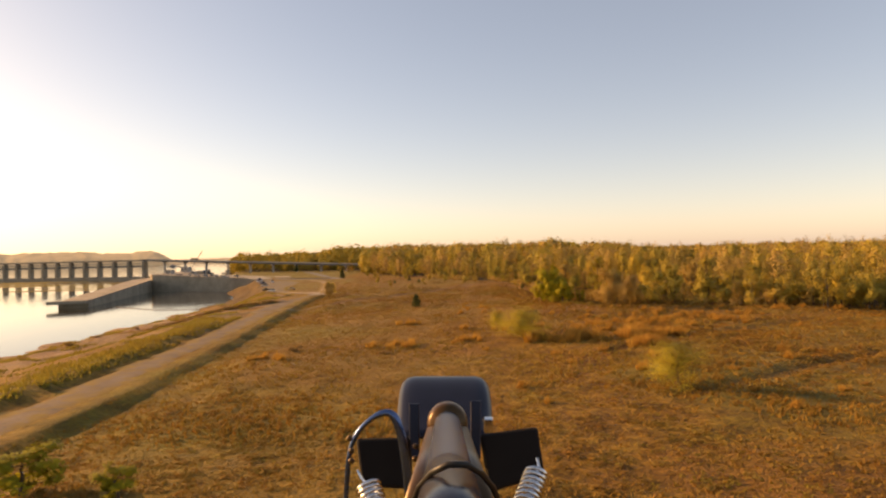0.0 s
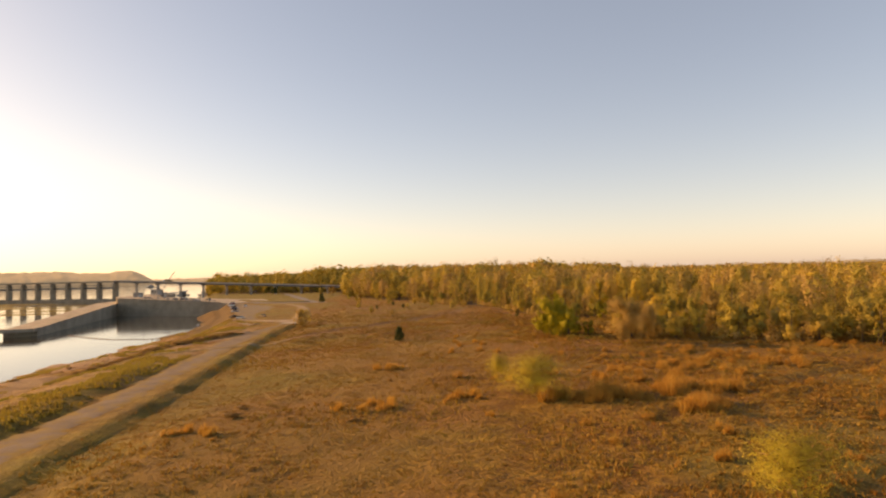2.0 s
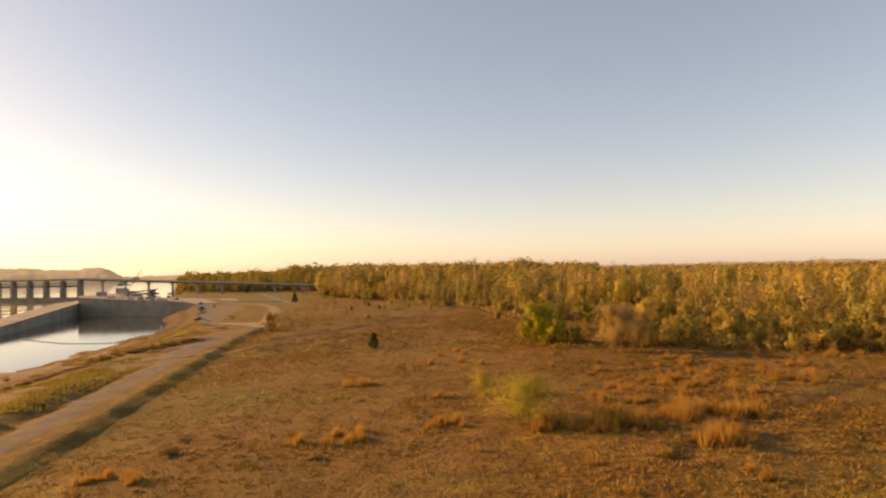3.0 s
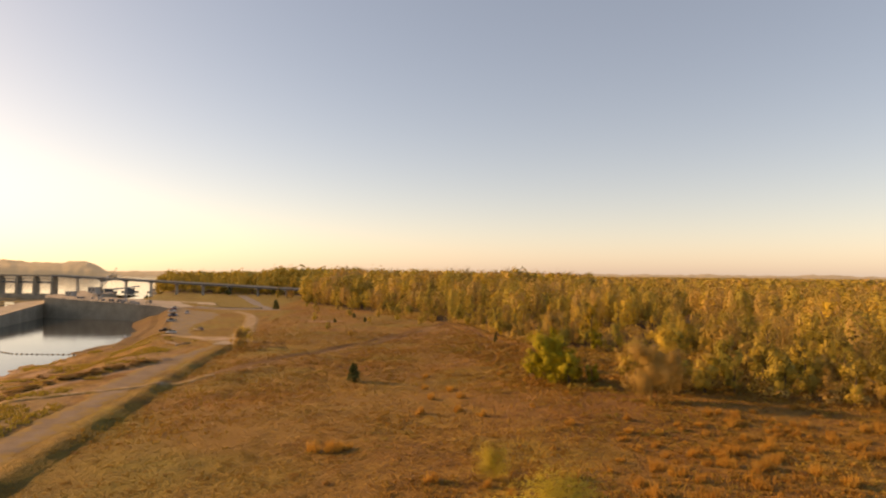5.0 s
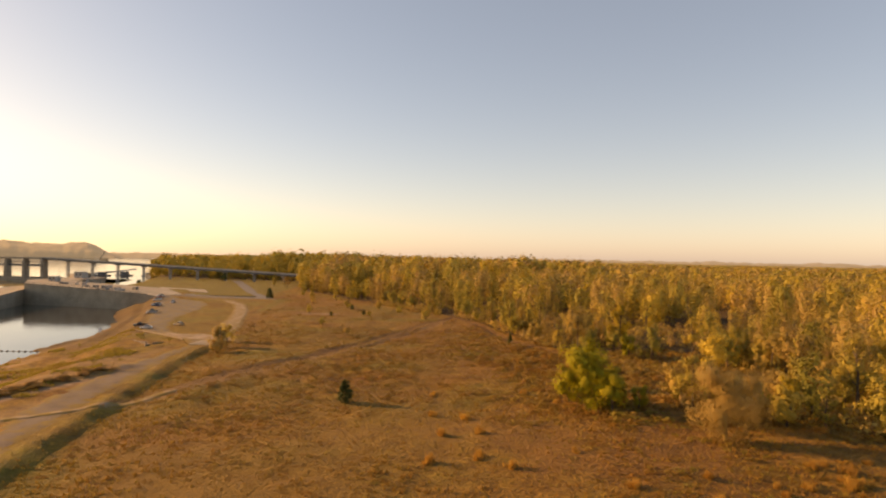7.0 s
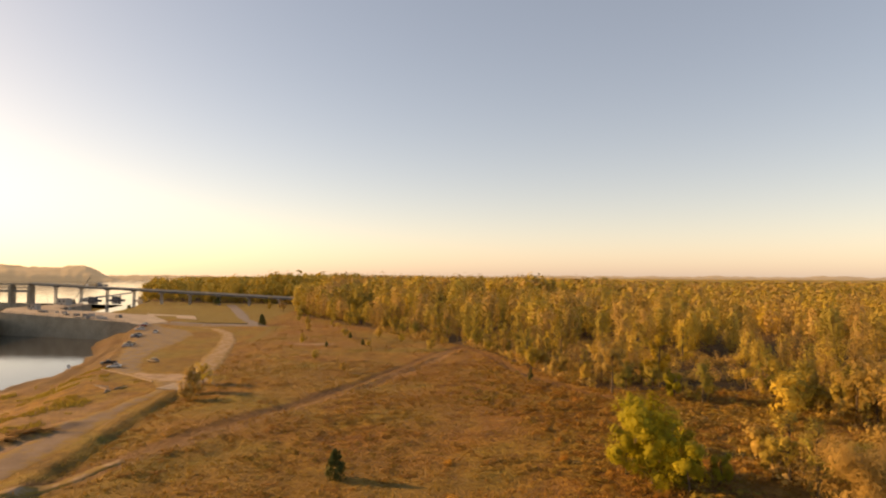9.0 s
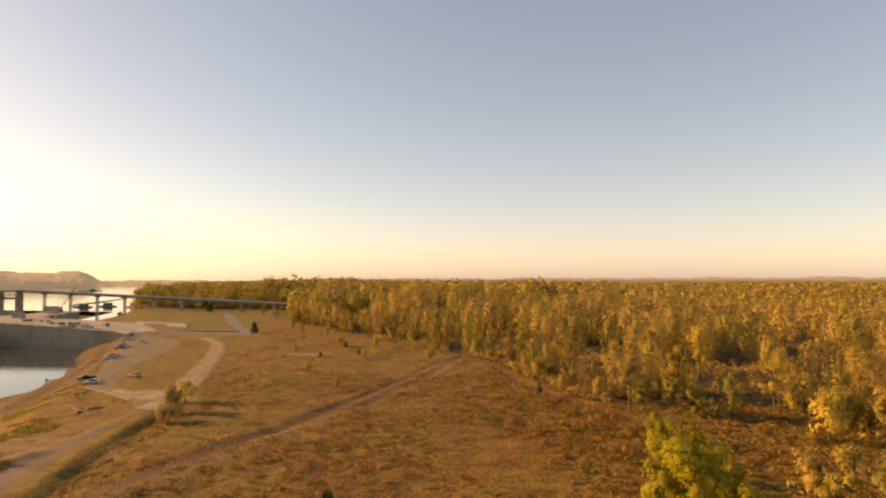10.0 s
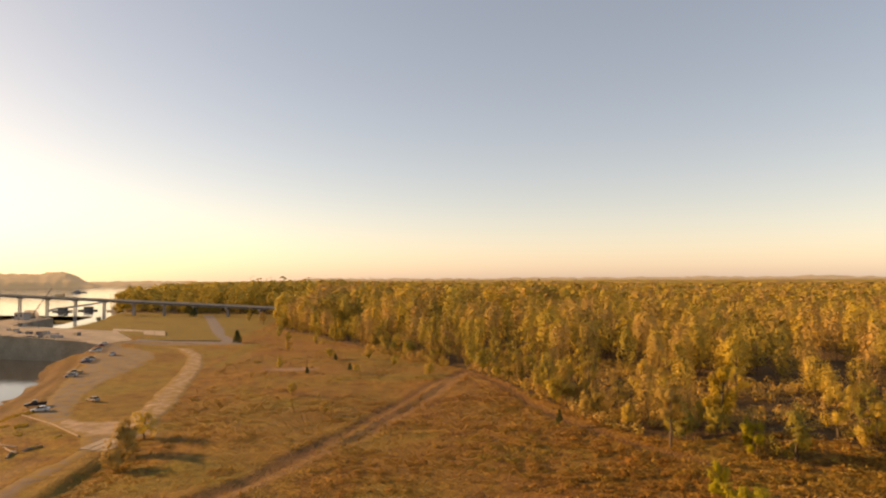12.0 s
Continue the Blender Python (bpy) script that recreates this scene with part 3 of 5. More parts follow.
    for x, y, h in ((-258, 580, 9), (-232, 590, 9), (-285, 640, 10), (-281, 680, 10)):
        lamp = group_empty("lamp_post", pose(x, y, lock_deck(x) - 0.1), "tall thin steel lamp post on the lock wall", "lamp post", "lamp posts on the lock")
        part("pole", tube(bmesh.new(), [(0, 0, 0), (0, 0, h)], [0.14, 0.07], 8), MAT_STEEL, lamp)
        part("arm", tube(bmesh.new(), [(0, 0, h), (0.6, 0, h + 0.4), (1.8, 0, h + 0.5)], 0.05, 6), MAT_STEEL, lamp)
        part("lamp_head", box(bmesh.new(), 1.5, 2.3, -0.15, 0.15, h + 0.4, h + 0.6, 0.04), MAT_STEEL, lamp)


P0, PSTEP = Vector((-157, 776, 0)), Vector((-34.3, 11.8, 0))
U = PSTEP.normalized()
ACROSS = Vector((-U.y, U.x, 0))


def deck_top(i):
    return 10.9 + 1.32 * i if i < 8 else 21.46 + 0.15 * (i - 8)


def beam(bm, a, b, half, lo, hi):
    """A long block from a to b with its own half width, below and above the line."""
    side = ACROSS * half
    vs = []
    for p in (a, b):
        for s in (-1, 1):
            for z in (lo, hi):
                vs.append(bm.verts.new(p + s * side + Vector((0, 0, z))))
    for f in ((0, 1, 3, 2), (4, 6, 7, 5), (0, 4, 5, 1), (2, 3, 7, 6), (1, 5, 7, 3), (0, 2, 6, 4)):
        bm.faces.new([vs[k] for k in f])
    bmesh.ops.recalc_face_normals(bm, faces=bm.faces)
    return bm


def build_bridge():
    bridge = group_empty("road_bridge", pose(*P0), "long grey road bridge on slender concrete piers", "bridge")
    for i in range(-4, 8):
        a, b = PSTEP * i + Vector((0, 0, deck_top(i))), PSTEP * (i + 1) + Vector((0, 0, deck_top(i + 1)))
        part("deck", beam(bmesh.new(), a, b, 4.6, -0.45, 0), MAT_CONCRETE_LIGHT, bridge)
        for s in (-3.0, 0.0, 3.0):
            part("girder", beam(bmesh.new(), a + ACROSS * s, b + ACROSS * s, 0.28, -2.1, -0.46), MAT_STEEL, bridge)
        for s in (-4.45, 4.45):
            part("parapet", beam(bmesh.new(), a + ACROSS * s, b + ACROSS * s, 0.14, 0.003, 0.85), MAT_CONCRETE_LIGHT, bridge)
    for i in range(-4, 9):
        p = PSTEP * i
        zt = deck_top(i) - 2.1
        w = P0 + p
        zb = float(height(w.x, w.y)) - 1
        pier = part("pier", beam(bmesh.new(), p + U * -1.0 + Vector((0, 0, zt)), p + U * 1.0 + Vector((0, 0, zt)), 4.0, -1.3, 0.0), MAT_CONCRETE_LIGHT, bridge)
        for s in (-1.3, 1.3):
            q = p + ACROSS * s
            part("column", tube(bmesh.new(), [(q.x, q.y, zb), (q.x, q.y, zt - 1.29)], 0.75, 12), MAT_CONCRETE_LIGHT, pier)


DSTEP = U * 28.5


def build_dam():
    base = P0 + PSTEP * 8
    dam = group_empty("river_dam", pose(*base), "long concrete gated dam across the river", "dam")
    n = 34
    for k in range(n):
        p = DSTEP * k
        bm = beam(bmesh.new(), p + U * -2.2, p + U * 2.2, 3.5, TAIL - 3, 17.5)
        part("pier", bm, MAT_CONCRETE, dam)
        part("pier_head", beam(bmesh.new(), p + U * -1.6, p + U * 1.6, 2.4, 17.5, 19.4), MAT_CONCRETE, dam)
        if k < n - 1:
            part("sill", beam(bmesh.new(), p + U * 2.4, p + DSTEP - U * 2.4, 3.2, TAIL - 3, POOL + 0.6), MAT_CONCRETE, dam)
            part("gate", beam(bmesh.new(), p + U * 2.4, p + DSTEP - U * 2.4, 1.0, 10.8, 13.2), MAT_STEEL, dam)
            part("walkway", beam(bmesh.new(), p + U * -2.4, p + DSTEP - U * 2.4, 0.8, 15.6, 16.3), MAT_STEEL, dam)
            a, b = p + ACROSS * -0.5, p + DSTEP + ACROSS * -0.5
            part("road_deck", beam(bmesh.new(), a, b, 4.4, 19.4, 21.6), MAT_CONCRETE, dam)


MAT_GLASS = plain("window_glass", (0.03, 0.035, 0.04), 0.08)
build_lock()
build_bridge()
build_dam()

# the pale concrete pad by the lawn
pad = group_empty("concrete_pad", pose(0, 0, 0), "pale concrete pad beside the lawn", "pavement", kind="structure")
for k in range(5):
    a, b = k / 5 + 0.004, (k + 1) / 5 - 0.004
    p, q = Vector((-203, 632, 0)), Vector((-156, 604, 0))
    u, v = Vector((-187, 594, 0)), Vector((-143, 568, 0))
    part("slab", prism(bmesh.new(), [tuple((u + (v - u) * a).xy), tuple((u + (v - u) * b).xy), tuple((p + (q - p) * b).xy), tuple((p + (q - p) * a).xy)], -0.6, 0.8), MAT_CONCRETE, pad)


# ---- trees ----
def leaves(rng, centres, radii, count, size, flat=1.0, slim=0.6, heart=None):
    """Small leaf faces scattered in clumps: places and faces."""
    k = rng.integers(0, len(centres), count)
    d = rng.normal(size=(count, 3))
    d /= np.linalg.norm(d, axis=1)[:, None]
    r = radii[k] * rng.uniform(0.45, 1.05, count)
    c = centres[k] + d * r[:, None] * np.array([1, 1, flat])
    out = d + rng.normal(size=(count, 3)) * 0.38 + np.array([0, 0, 0.15])
    if heart is not None:
        h = c - heart
        out = 0.3 * out + 1.1 * h / np.linalg.norm(h, axis=1)[:, None]
    a = np.cross(out, rng.normal(size=(count, 3)))
    a /= np.linalg.norm(a, axis=1)[:, None]
    b = np.cross(out, a)
    b /= np.linalg.norm(b, axis=1)[:, None]
    s = size * rng.uniform(0.5, 1.3, count)[:, None]
    V = np.stack([c - a * s - b * s * slim * 0.5, c + a * s - b * s * slim * 0.5, c + b * s * slim * 1.3], 1).reshape(-1, 3)
    return V, np.arange(count * 3).reshape(-1, 3)


def bough(rng, start, way, length, bend=0.25, n=5):
    pts, p, d = [np.array(start, float)], np.array(start, float), np.array(way, float)
    for _ in range(n - 1):
        d = d + rng.normal(size=3) * bend + np.array([0, 0, 0.12])
        d /= np.linalg.norm(d)
        p = p + d * length / (n - 1)
        pts.append(p.copy())
    return pts


def make_tree(seed, tall, wide, low, count, size, leaf_mat, boughs=10, lean=0.0, clump=0.26, twigs=0, slim=0.6):
    """Meshes of one tree: trunk with boughs, and a crown of many leaves in clumps."""
    rng = np.random.default_rng(seed)
    bm = bmesh.new()
    stem = [np.array([lean * tall * t * t + rng.normal() * 0.15 * t, rng.normal() * 0.25 * t, tall * 0.82 * t]) for t in np.linspace(0, 1, 7)]
    r0 = 0.016 * tall + 0.06
    stem[0][2] = -0.4
    tube(bm, stem, [r0 * (1.15 - t) for t in np.linspace(0, 1.05, 7)], 6)
    centres, radii = [], []
    for k in range(boughs):
        t = low + (0.93 - low) * (k + rng.uniform(0, 0.9)) / boughs
        f = t * 6
        i = min(int(f), 5)
        s = stem[i] + (stem[i + 1] - stem[i]) * (f - i)
        az = k * 2.4 + rng.uniform(-0.4, 0.4)
        reach = wide * (1.0 - 0.55 * abs((t - low) / (1 - low) - 0.35) ** 1.2) * rng.uniform(0.6, 1.1)
        way = np.array([math.cos(az), math.sin(az), rng.uniform(0.3, 1.0)])
        pts = bough(rng, s, way / np.linalg.norm(way), reach * 1.15)
        tube(bm, pts, [max(r0 * 0.38 * (1 - 0.22 * j), 0.02) for j in range(len(pts))], 3, False)
        for j in (2, 3, 4):
            centres.append(pts[j] + rng.normal(size=3) * 0.3)
            radii.append(wide * clump * rng.uniform(0.7, 1.3) * (0.85 if j == 2 else 1.0))
        for _ in range(twigs):
            q = pts[rng.integers(1, 5)]
            w = rng.normal(size=3) + np.array([0, 0, 0.5])
            tw = bough(rng, q, w / np.linalg.norm(w), reach * rng.uniform(0.25, 0.6), 0.3, 4)
            tube(bm, tw, [0.05, 0.04, 0.025, 0.012], 3, False)
    centres.append(stem[-1])
    radii.append(wide * clump)
    trunk = bpy.data.meshes.new("trunk")
    bm.to_mesh(trunk)
    bm.free()
    trunk.materials.append(MAT_TWIG if twigs else MAT_BARK)
    V, _ = leaves(rng, np.array(centres), np.array(radii), int(count * 1.5), size * 0.85, 1.1, slim, np.array([0, 0, tall * (0.35 + 0.3 * low)]))
    if slim > 0.3:
        R = np.repeat(np.array(radii), 12)
        d = rng.normal(size=(len(R), 3))
        d /= np.linalg.norm(d, axis=1)[:, None]
        c = np.repeat(np.array(centres), 12, 0) + d * R[:, None] * 0.55
        h = c - np.array([0, 0, tall * (0.35 + 0.3 * low)])
        out = 0.5 * d + h / np.linalg.norm(h, axis=1)[:, None] + rng.normal(size=d.shape) * 0.2
        a = np.cross(out, rng.normal(size=d.shape))
        a *= (R * 0.29)[:, None] / np.linalg.norm(a, axis=1)[:, None]
        b = np.cross(out, a)
        b *= (R * 0.29)[:, None] / np.linalg.norm(b, axis=1)[:, None]
        V = np.concatenate([V, np.stack([c - a - b * 0.5, c + a - b * 0.5, c + b], 1).reshape(-1, 3)])
    crown = mesh_np("crown", V, np.arange(len(V)).reshape(-1, 3), [leaf_mat])
    return trunk, crown


def plant(name, meshes, x, y, scale, turn, label, category="tree", group=""):
    z = float(height(x, y))
    e = group_empty(name, pose(x, y, z, 0, 0, turn) @ Matrix.Diagonal((scale[0], scale[0], scale[1], 1)), label, category, group)
    for nm, me in zip(("trunk", "crown"), meshes):
        o = new(nm, me)
        o.parent = e
    return e


def tree_kinds(count, size):
    return [make_tree(10 + k, 15 + 1.5 * (k % 3), 3.4 + 0.4 * (k % 4), 0.06 + 0.05 * (k % 3), count, size, MAT_LEAF, 15, 0.03 * (k % 3 - 1), 0.26) for k in range(8)]


KINDS, NEAR_KINDS = tree_kinds(650, 0.32), tree_kinds(1500, 0.2)
SHRUBS = [make_tree(40 + k, 5.0 + 0.7 * k, 2.6, 0.06, 650, 0.23, MAT_LEAF, 10, 0.05, 0.34) for k in range(4)]
BARES = [make_tree(60 + k, 15.0, 3.8, 0.1, 1300, 0.5, MAT_TWIG, 14, 0.03, 0.30, 4, 0.08) for k in range(3)]
EDGE = WOODS[1:25]


def scatter_edge_trees():
    rng = np.random.default_rng(5)
    placed = []
    seg = [math.hypot(b[0] - a[0], b[1] - a[1]) for a, b in zip(EDGE, EDGE[1:])]
    wide = np.array([w if a[1] > 150 else 0.1 * w for w, a in zip(seg, EDGE)])
    tries = 0
    while len(placed) < 330 and tries < 40000:
        tries += 1
        k = rng.choice(len(seg), p=wide / wide.sum())
        t = rng.uniform()
        a, b = EDGE[k], EDGE[k + 1]
        depth = abs(rng.normal()) * (24 if rng.uniform() < 0.45 else 6)
        dx, dy = (b[0] - a[0]) / seg[k], (b[1] - a[1]) / seg[k]
        x, y = a[0] + (b[0] - a[0]) * t - dy * depth, a[1] + (b[1] - a[1]) * t + dx * depth
        if not inside(np.array(x), np.array(y), WOODS) or math.hypot((x - 98) / 18, (y - 314) / 20) < 1:
            continue
        gap = 2.4 if depth < 8 else 4.6
        if any((x - u) ** 2 + (y - v) ** 2 < gap * gap for u, v in placed):
            continue
        placed.append((x, y))
        pick = rng.uniform()
        rise = min(depth / 40, 1)
        if depth < 9 and pick < 0.7:
            s = rng.uniform(0.7, 1.6)
            plant("shrub", SHRUBS[rng.integers(4)], x, y, (s, s * rng.uniform(0.8, 1.25)), rng.uniform(0, 360), "leafy autumn shrub at the edge of the woods", "shrub", "shrubs along the woods")
        elif pick > 0.9:
            s = rng.uniform(0.65, 1.0) * (1 + 0.35 * rise)
            plant("bare_tree", BARES[rng.integers(3)], x, y, (s, s * rng.uniform(0.9, 1.15)), rng.uniform(0, 360), "half-bare tan tree in the woods' edge", "tree", "trees along the woods")
        else:
            s = rng.uniform(0.55, 0.95) * (1 + 0.25 * rise)
            plant("tree", (NEAR_KINDS if y < 330 else KINDS)[rng.integers(8)], x, y, (s, s * rng.uniform(0.85, 1.15)), rng.uniform(0, 360), "olive and gold autumn tree at the woods' edge", "tree", "trees along the woods")
    return placed


EDGE_TREES = scatter_edge_trees()


def crown_pattern(rng, count, size, slender=2.1, clumps=11, heart=1.0, base=0.09):
    """Leaf faces of one far crown of unit height and width: billowing clumps round a dense heart."""
    n = clumps
    h = (np.arange(n) + rng.uniform(0.2, 0.8, n)) / n
    girth = 0.37 * np.sin(np.pi * (0.16 + 0.70 * h)) ** 0.6 * rng.uniform(0.5, 1.12, n)
    az = np.arange(n) * 2.4 + rng.uniform(-0.6, 0.6, n)
    centre = np.stack([girth * np.cos(az), girth * np.sin(az), base + (0.89 - base) * h], -1)
    size_k = rng.uniform(0.13, 0.27, n) * (1.1 - 0.3 * h)
    squash = np.array([1, 1, (1.9 if slender > 1.5 else 1.25) / slender])
    k = rng.choice(n, count, p=size_k ** 2 / (size_k ** 2).sum())
    axis = np.stack([centre[:, 0], centre[:, 1], (centre[:, 2] - 0.45) * 0.8], -1)[k]
    d = rng.normal(size=(count, 3)) + 2.2 * axis
    d /= np.linalg.norm(d, axis=1)[:, None]
    c = centre[k] + d * (size_k[k] * rng.uniform(0.72, 1.08, count))[:, None] * squash
    sun_side = np.stack([c[:, 0], c[:, 1], (c[:, 2] - 0.42) * 0.7], -1)
    sun_side /= np.linalg.norm(sun_side, axis=1)[:, None] + 1e-6
    out = 0.6 * d + 1.4 * sun_side + rng.normal(size=(count, 3)) * 0.14
    n = int(count * heart)
    h, az = rng.uniform(0, 1, n), rng.uniform(0, 6.28, n)
    girth = 0.33 * np.sin(np.pi * (0.12 + 0.78 * h)) ** 0.6 * rng.uniform(0.8, 1.1, n) * (1 + 0.28 * np.cos(3 * az + 5 * h))
    c = np.concatenate([c, np.stack([girth * np.cos(az), girth * np.sin(az), base - 0.03 + (0.91 - base) * h], -1)])
    out = np.concatenate([out, np.stack([np.cos(az), np.sin(az), 2.2 * (h - 0.45)], -1) + rng.normal(size=(n, 3)) * 0.2])
    a = np.cross(out, rng.normal(size=out.shape))
    a /= np.linalg.norm(a, axis=1)[:, None]
    b = np.cross(out, a)
    b /= np.linalg.norm(b, axis=1)[:, None]
    a[:, 2] /= slender
    b[:, 2] /= slender
    w = size * rng.uniform(0.55, 1.35, len(c))[:, None]
    w[count:] *= 1.75
    return np.stack([c - a * w - b * w * 0.5, c + a * w - b * w * 0.5, c + b * w], 1).reshape(-1, 3)


def build_far_woods():
    rng = np.random.default_rng(11)
    taken = np.array(EDGE_TREES)
    for name, r0, r1, area, count, size in (("undergrowth", 0, 330, 9, 36, 0.07), ("woods_near", 0, 290, 96, 590, 0.0275), ("woods_back", 290, 480, 100, 255, 0.0395), ("woods_middle", 480, 900, 112, 90, 0.068), ("woods_far", 900, 2000, 190, 14, 0.15)):
        a0, a1 = -0.5, (1.25 if r1 < 350 else 0.86)
        cell = math.sqrt(area)
        gx, gy = np.meshgrid(np.arange(-r1, r1, cell), np.arange(150 - r1, 150 + r1, cell))
        x, y = gx.ravel() + cell * rng.uniform(-0.42, 0.42, gx.size), gy.ravel() + cell * rng.uniform(-0.42, 0.42, gx.size)
        rr, az = np.hypot(x, y - 150), np.arctan2(x, y - 150)
        ok = (rr >= r0) & (rr < r1) & (az > a0) & (az < a1)
        x, y = x[ok], y[ok]
        ok = inside(x, y, WOODS)
        low = name == "undergrowth"
        if low:
            verge = line_distance(x, y, EDGE)
            ok = (ok & (verge < 65)) | (verge < 5) & (y > 170) & (line_distance(x, y, TRACK) > 4)
            glade = (x < 98) & (y > 232) & (y < 304)
            ok |= (x > 56 + np.maximum(0, 213 - y) * 1.6) & (x < 140) & (y > 172) & (y < 304) & (~glade | (rng.uniform(size=x.shape) < 0.3))
            ok &= (vnoise(x, y, 9, 74) > 0.3) & ((verge < 12) | (rng.uniform(size=x.shape) < 0.7))
        else:
            ok &= (vnoise(x, y, 26, 71) + 0.3 * vnoise(x, y, 11, 76) > 0.54) & (np.hypot((x - 98) / 18, (y - 314) / 20) > 1)
        x, y = x[ok], y[ok]
        if r0 < 480 and not low:
            d2 = ((x[:, None] - taken[None, :, 0]) ** 2 + (y[:, None] - taken[None, :, 1]) ** 2).min(1)
            x, y = x[d2 > 9], y[d2 > 9]
        n = len(x)
        pats = [crown_pattern(rng, count, size, 1.1 if low else 2.1, heart=0.6, base=0.09 if low else 0.2) for _ in range(10)]
        pk = rng.integers(0, 10, n)
        P = np.stack(pats)[pk]
        rise = step(0, 90, line_distance(x, y, EDGE)) if r0 < 900 else 1.0
        bearing = np.arctan2(x, y - 150)
        stand = step(-0.24, -0.2, bearing) * (1 - step(0.34, 0.37, bearing)) * step(360, 500, np.hypot(x, y - 150)) * (1 - step(1000, 1300, y))
        tall = 9.0 + 8.0 * rise + 6.5 * vnoise(x, y, 60, 72) + 3.0 * (1 - step(20, 90, x)) + 9.0 * stand + 3 * step(780, 840, y) * (x < -60) + 5 * vnoise(x, y, 17, 75) - 2.5 + rng.normal(size=n) * 2.0
        wide = np.maximum(tall, 9) * rng.uniform(0.45, 0.66, n) * (1.0 if r0 < 900 else 1.35)
        if low:
            glade = (x < 98) & (y > 232) & (y < 304)
            tall, wide = rng.uniform(1.4, 4.4, n) * np.where(glade, 0.4, 1), rng.uniform(2.2, 4.8, n) * np.where(glade, 0.7, 1)
        turn = rng.uniform(0, 6.28, n)
        ct, st = np.cos(turn)[:, None], np.sin(turn)[:, None]
        X = (P[..., 0] * ct - P[..., 1] * st) * wide[:, None] + x[:, None]
        Y = (P[..., 0] * st + P[..., 1] * ct) * wide[:, None] + y[:, None]
        Z = P[..., 2] * tall[:, None] + height(x, y)[:, None]
        V = np.stack([X, Y, Z], -1).reshape(-1, 3)
        me = mesh_np(name, V, np.arange(len(V)).reshape(-1, 3), [MAT_WOODS])
        tint = np.clip(0.5 * vnoise(x, y, 35, 73) + 0.55 * rng.uniform(size=n) - 0.03, 0, 1)
        tint = np.where((x < -75) & (y > 590), 0.12 + 0.22 * rng.uniform(size=n), tint)
        if low:
            tint = 0.42 + 0.3 * rng.uniform(size=n)
        point_values(me, "tint", np.repeat(tint, P.shape[1]))
        tagged(new("undergrowth" if low else "woods", me), "low tangled shrubs under the woods' edge" if low else "dense autumn woods in olive, gold and tan", "undergrowth" if low else "woods", kind="stuff")
        if r0 < 480 and not low:
            stems = []
            zb = height(x, y)
            for az in (0.4, 1.97):
                c, q = 0.16 * math.cos(az), 0.16 * math.sin(az)
                lx, ly = x + rng.normal(size=n) * 0.5, y + rng.normal(size=n) * 0.5
                zt = zb + tall * 0.78
                stems.append(np.stack([np.stack([x - c, y - q, zb - 0.3], -1), np.stack([x + c, y + q, zb - 0.3], -1), np.stack([lx + c * 0.4, ly + q * 0.4, zt], -1), np.stack([lx - c * 0.4, ly - q * 0.4, zt], -1)], 1))
            V = np.concatenate(stems).reshape(-1, 3)
            me = mesh_np("tree_trunks", V, np.arange(len(V)).reshape(-1, 4), [MAT_BARK])
            tagged(new("tree_trunks", me), "pale slender tree trunks inside the woods", "trunks", kind="stuff")


build_far_woods()


def build_canopy():
    """The woods from two kilometres to the horizon."""
    a, r = np.linspace(-0.5, 0.9, 260), np.concatenate([np.linspace(1900, 3000, 60), np.linspace(3050, 4700, 40)])
    A, RR = np.meshgrid(a, r)
    X, Y = RR * np.sin(A), 150 + RR * np.cos(A)
    land = step(0, 60, X - at_y(SHORE, Y) - 30)
    Z = (13 + 8 * vnoise(X, Y, 28, 81) + 4 * vnoise(X, Y, 120, 82)) * land - 8 * (1 - land)
    n, m = X.shape
    i = (np.arange(n - 1)[:, None] * m + np.arange(m - 1)[None, :]).ravel()
    me = mesh_np("woods", np.stack([X, Y, Z], -1), np.stack([i, i + 1, i + m + 1, i + m], 1), [MAT_WOODS])
    point_values(me, "tint", vnoise(X, Y, 60, 83).ravel())
    tagged(new("woods", me), "distant hazy woods reaching to the horizon", "woods", kind="stuff")


build_canopy()


def far_ridge(name, az0, az1, dist, top, seed, mat, label):
    a, f = np.meshgrid(np.linspace(az0, az1, 260), np.linspace(0, 1.6, 15))
    d = dist + 500 * f
    x, y = d * np.sin(a), 150 + d * np.cos(a)
    e = np.clip(np.minimum((a - az0), (az1 - a)) / (0.12 * (az1 - az0)), 0, 1)
    rise = np.interp(f, [0, 0.06, 0.45, 1.0, 1.6], [-0.1, 0.16, 0.62, 1.0, 0.2])
    z = rise * top * e ** 0.7 * (0.86 + 0.2 * vnoise(a * 34, a * 0, 1.0, seed) + 0.22 * (vnoise(x, y, 260, seed + 1) - 0.5)) + 13 * (vnoise(x, y, 34, seed + 2) - 0.5) * np.clip(f * 9, 0, 1)
    n, m = a.shape
    i = (np.arange(n - 1)[:, None] * m + np.arange(m - 1)[None, :]).ravel()
    me = mesh_np(name, np.stack([x, y, z], -1), np.stack([i, i + 1, i + m + 1, i + m], 1), [mat], True)
    tagged(new(name, me), label, "backdrop", kind="structure")


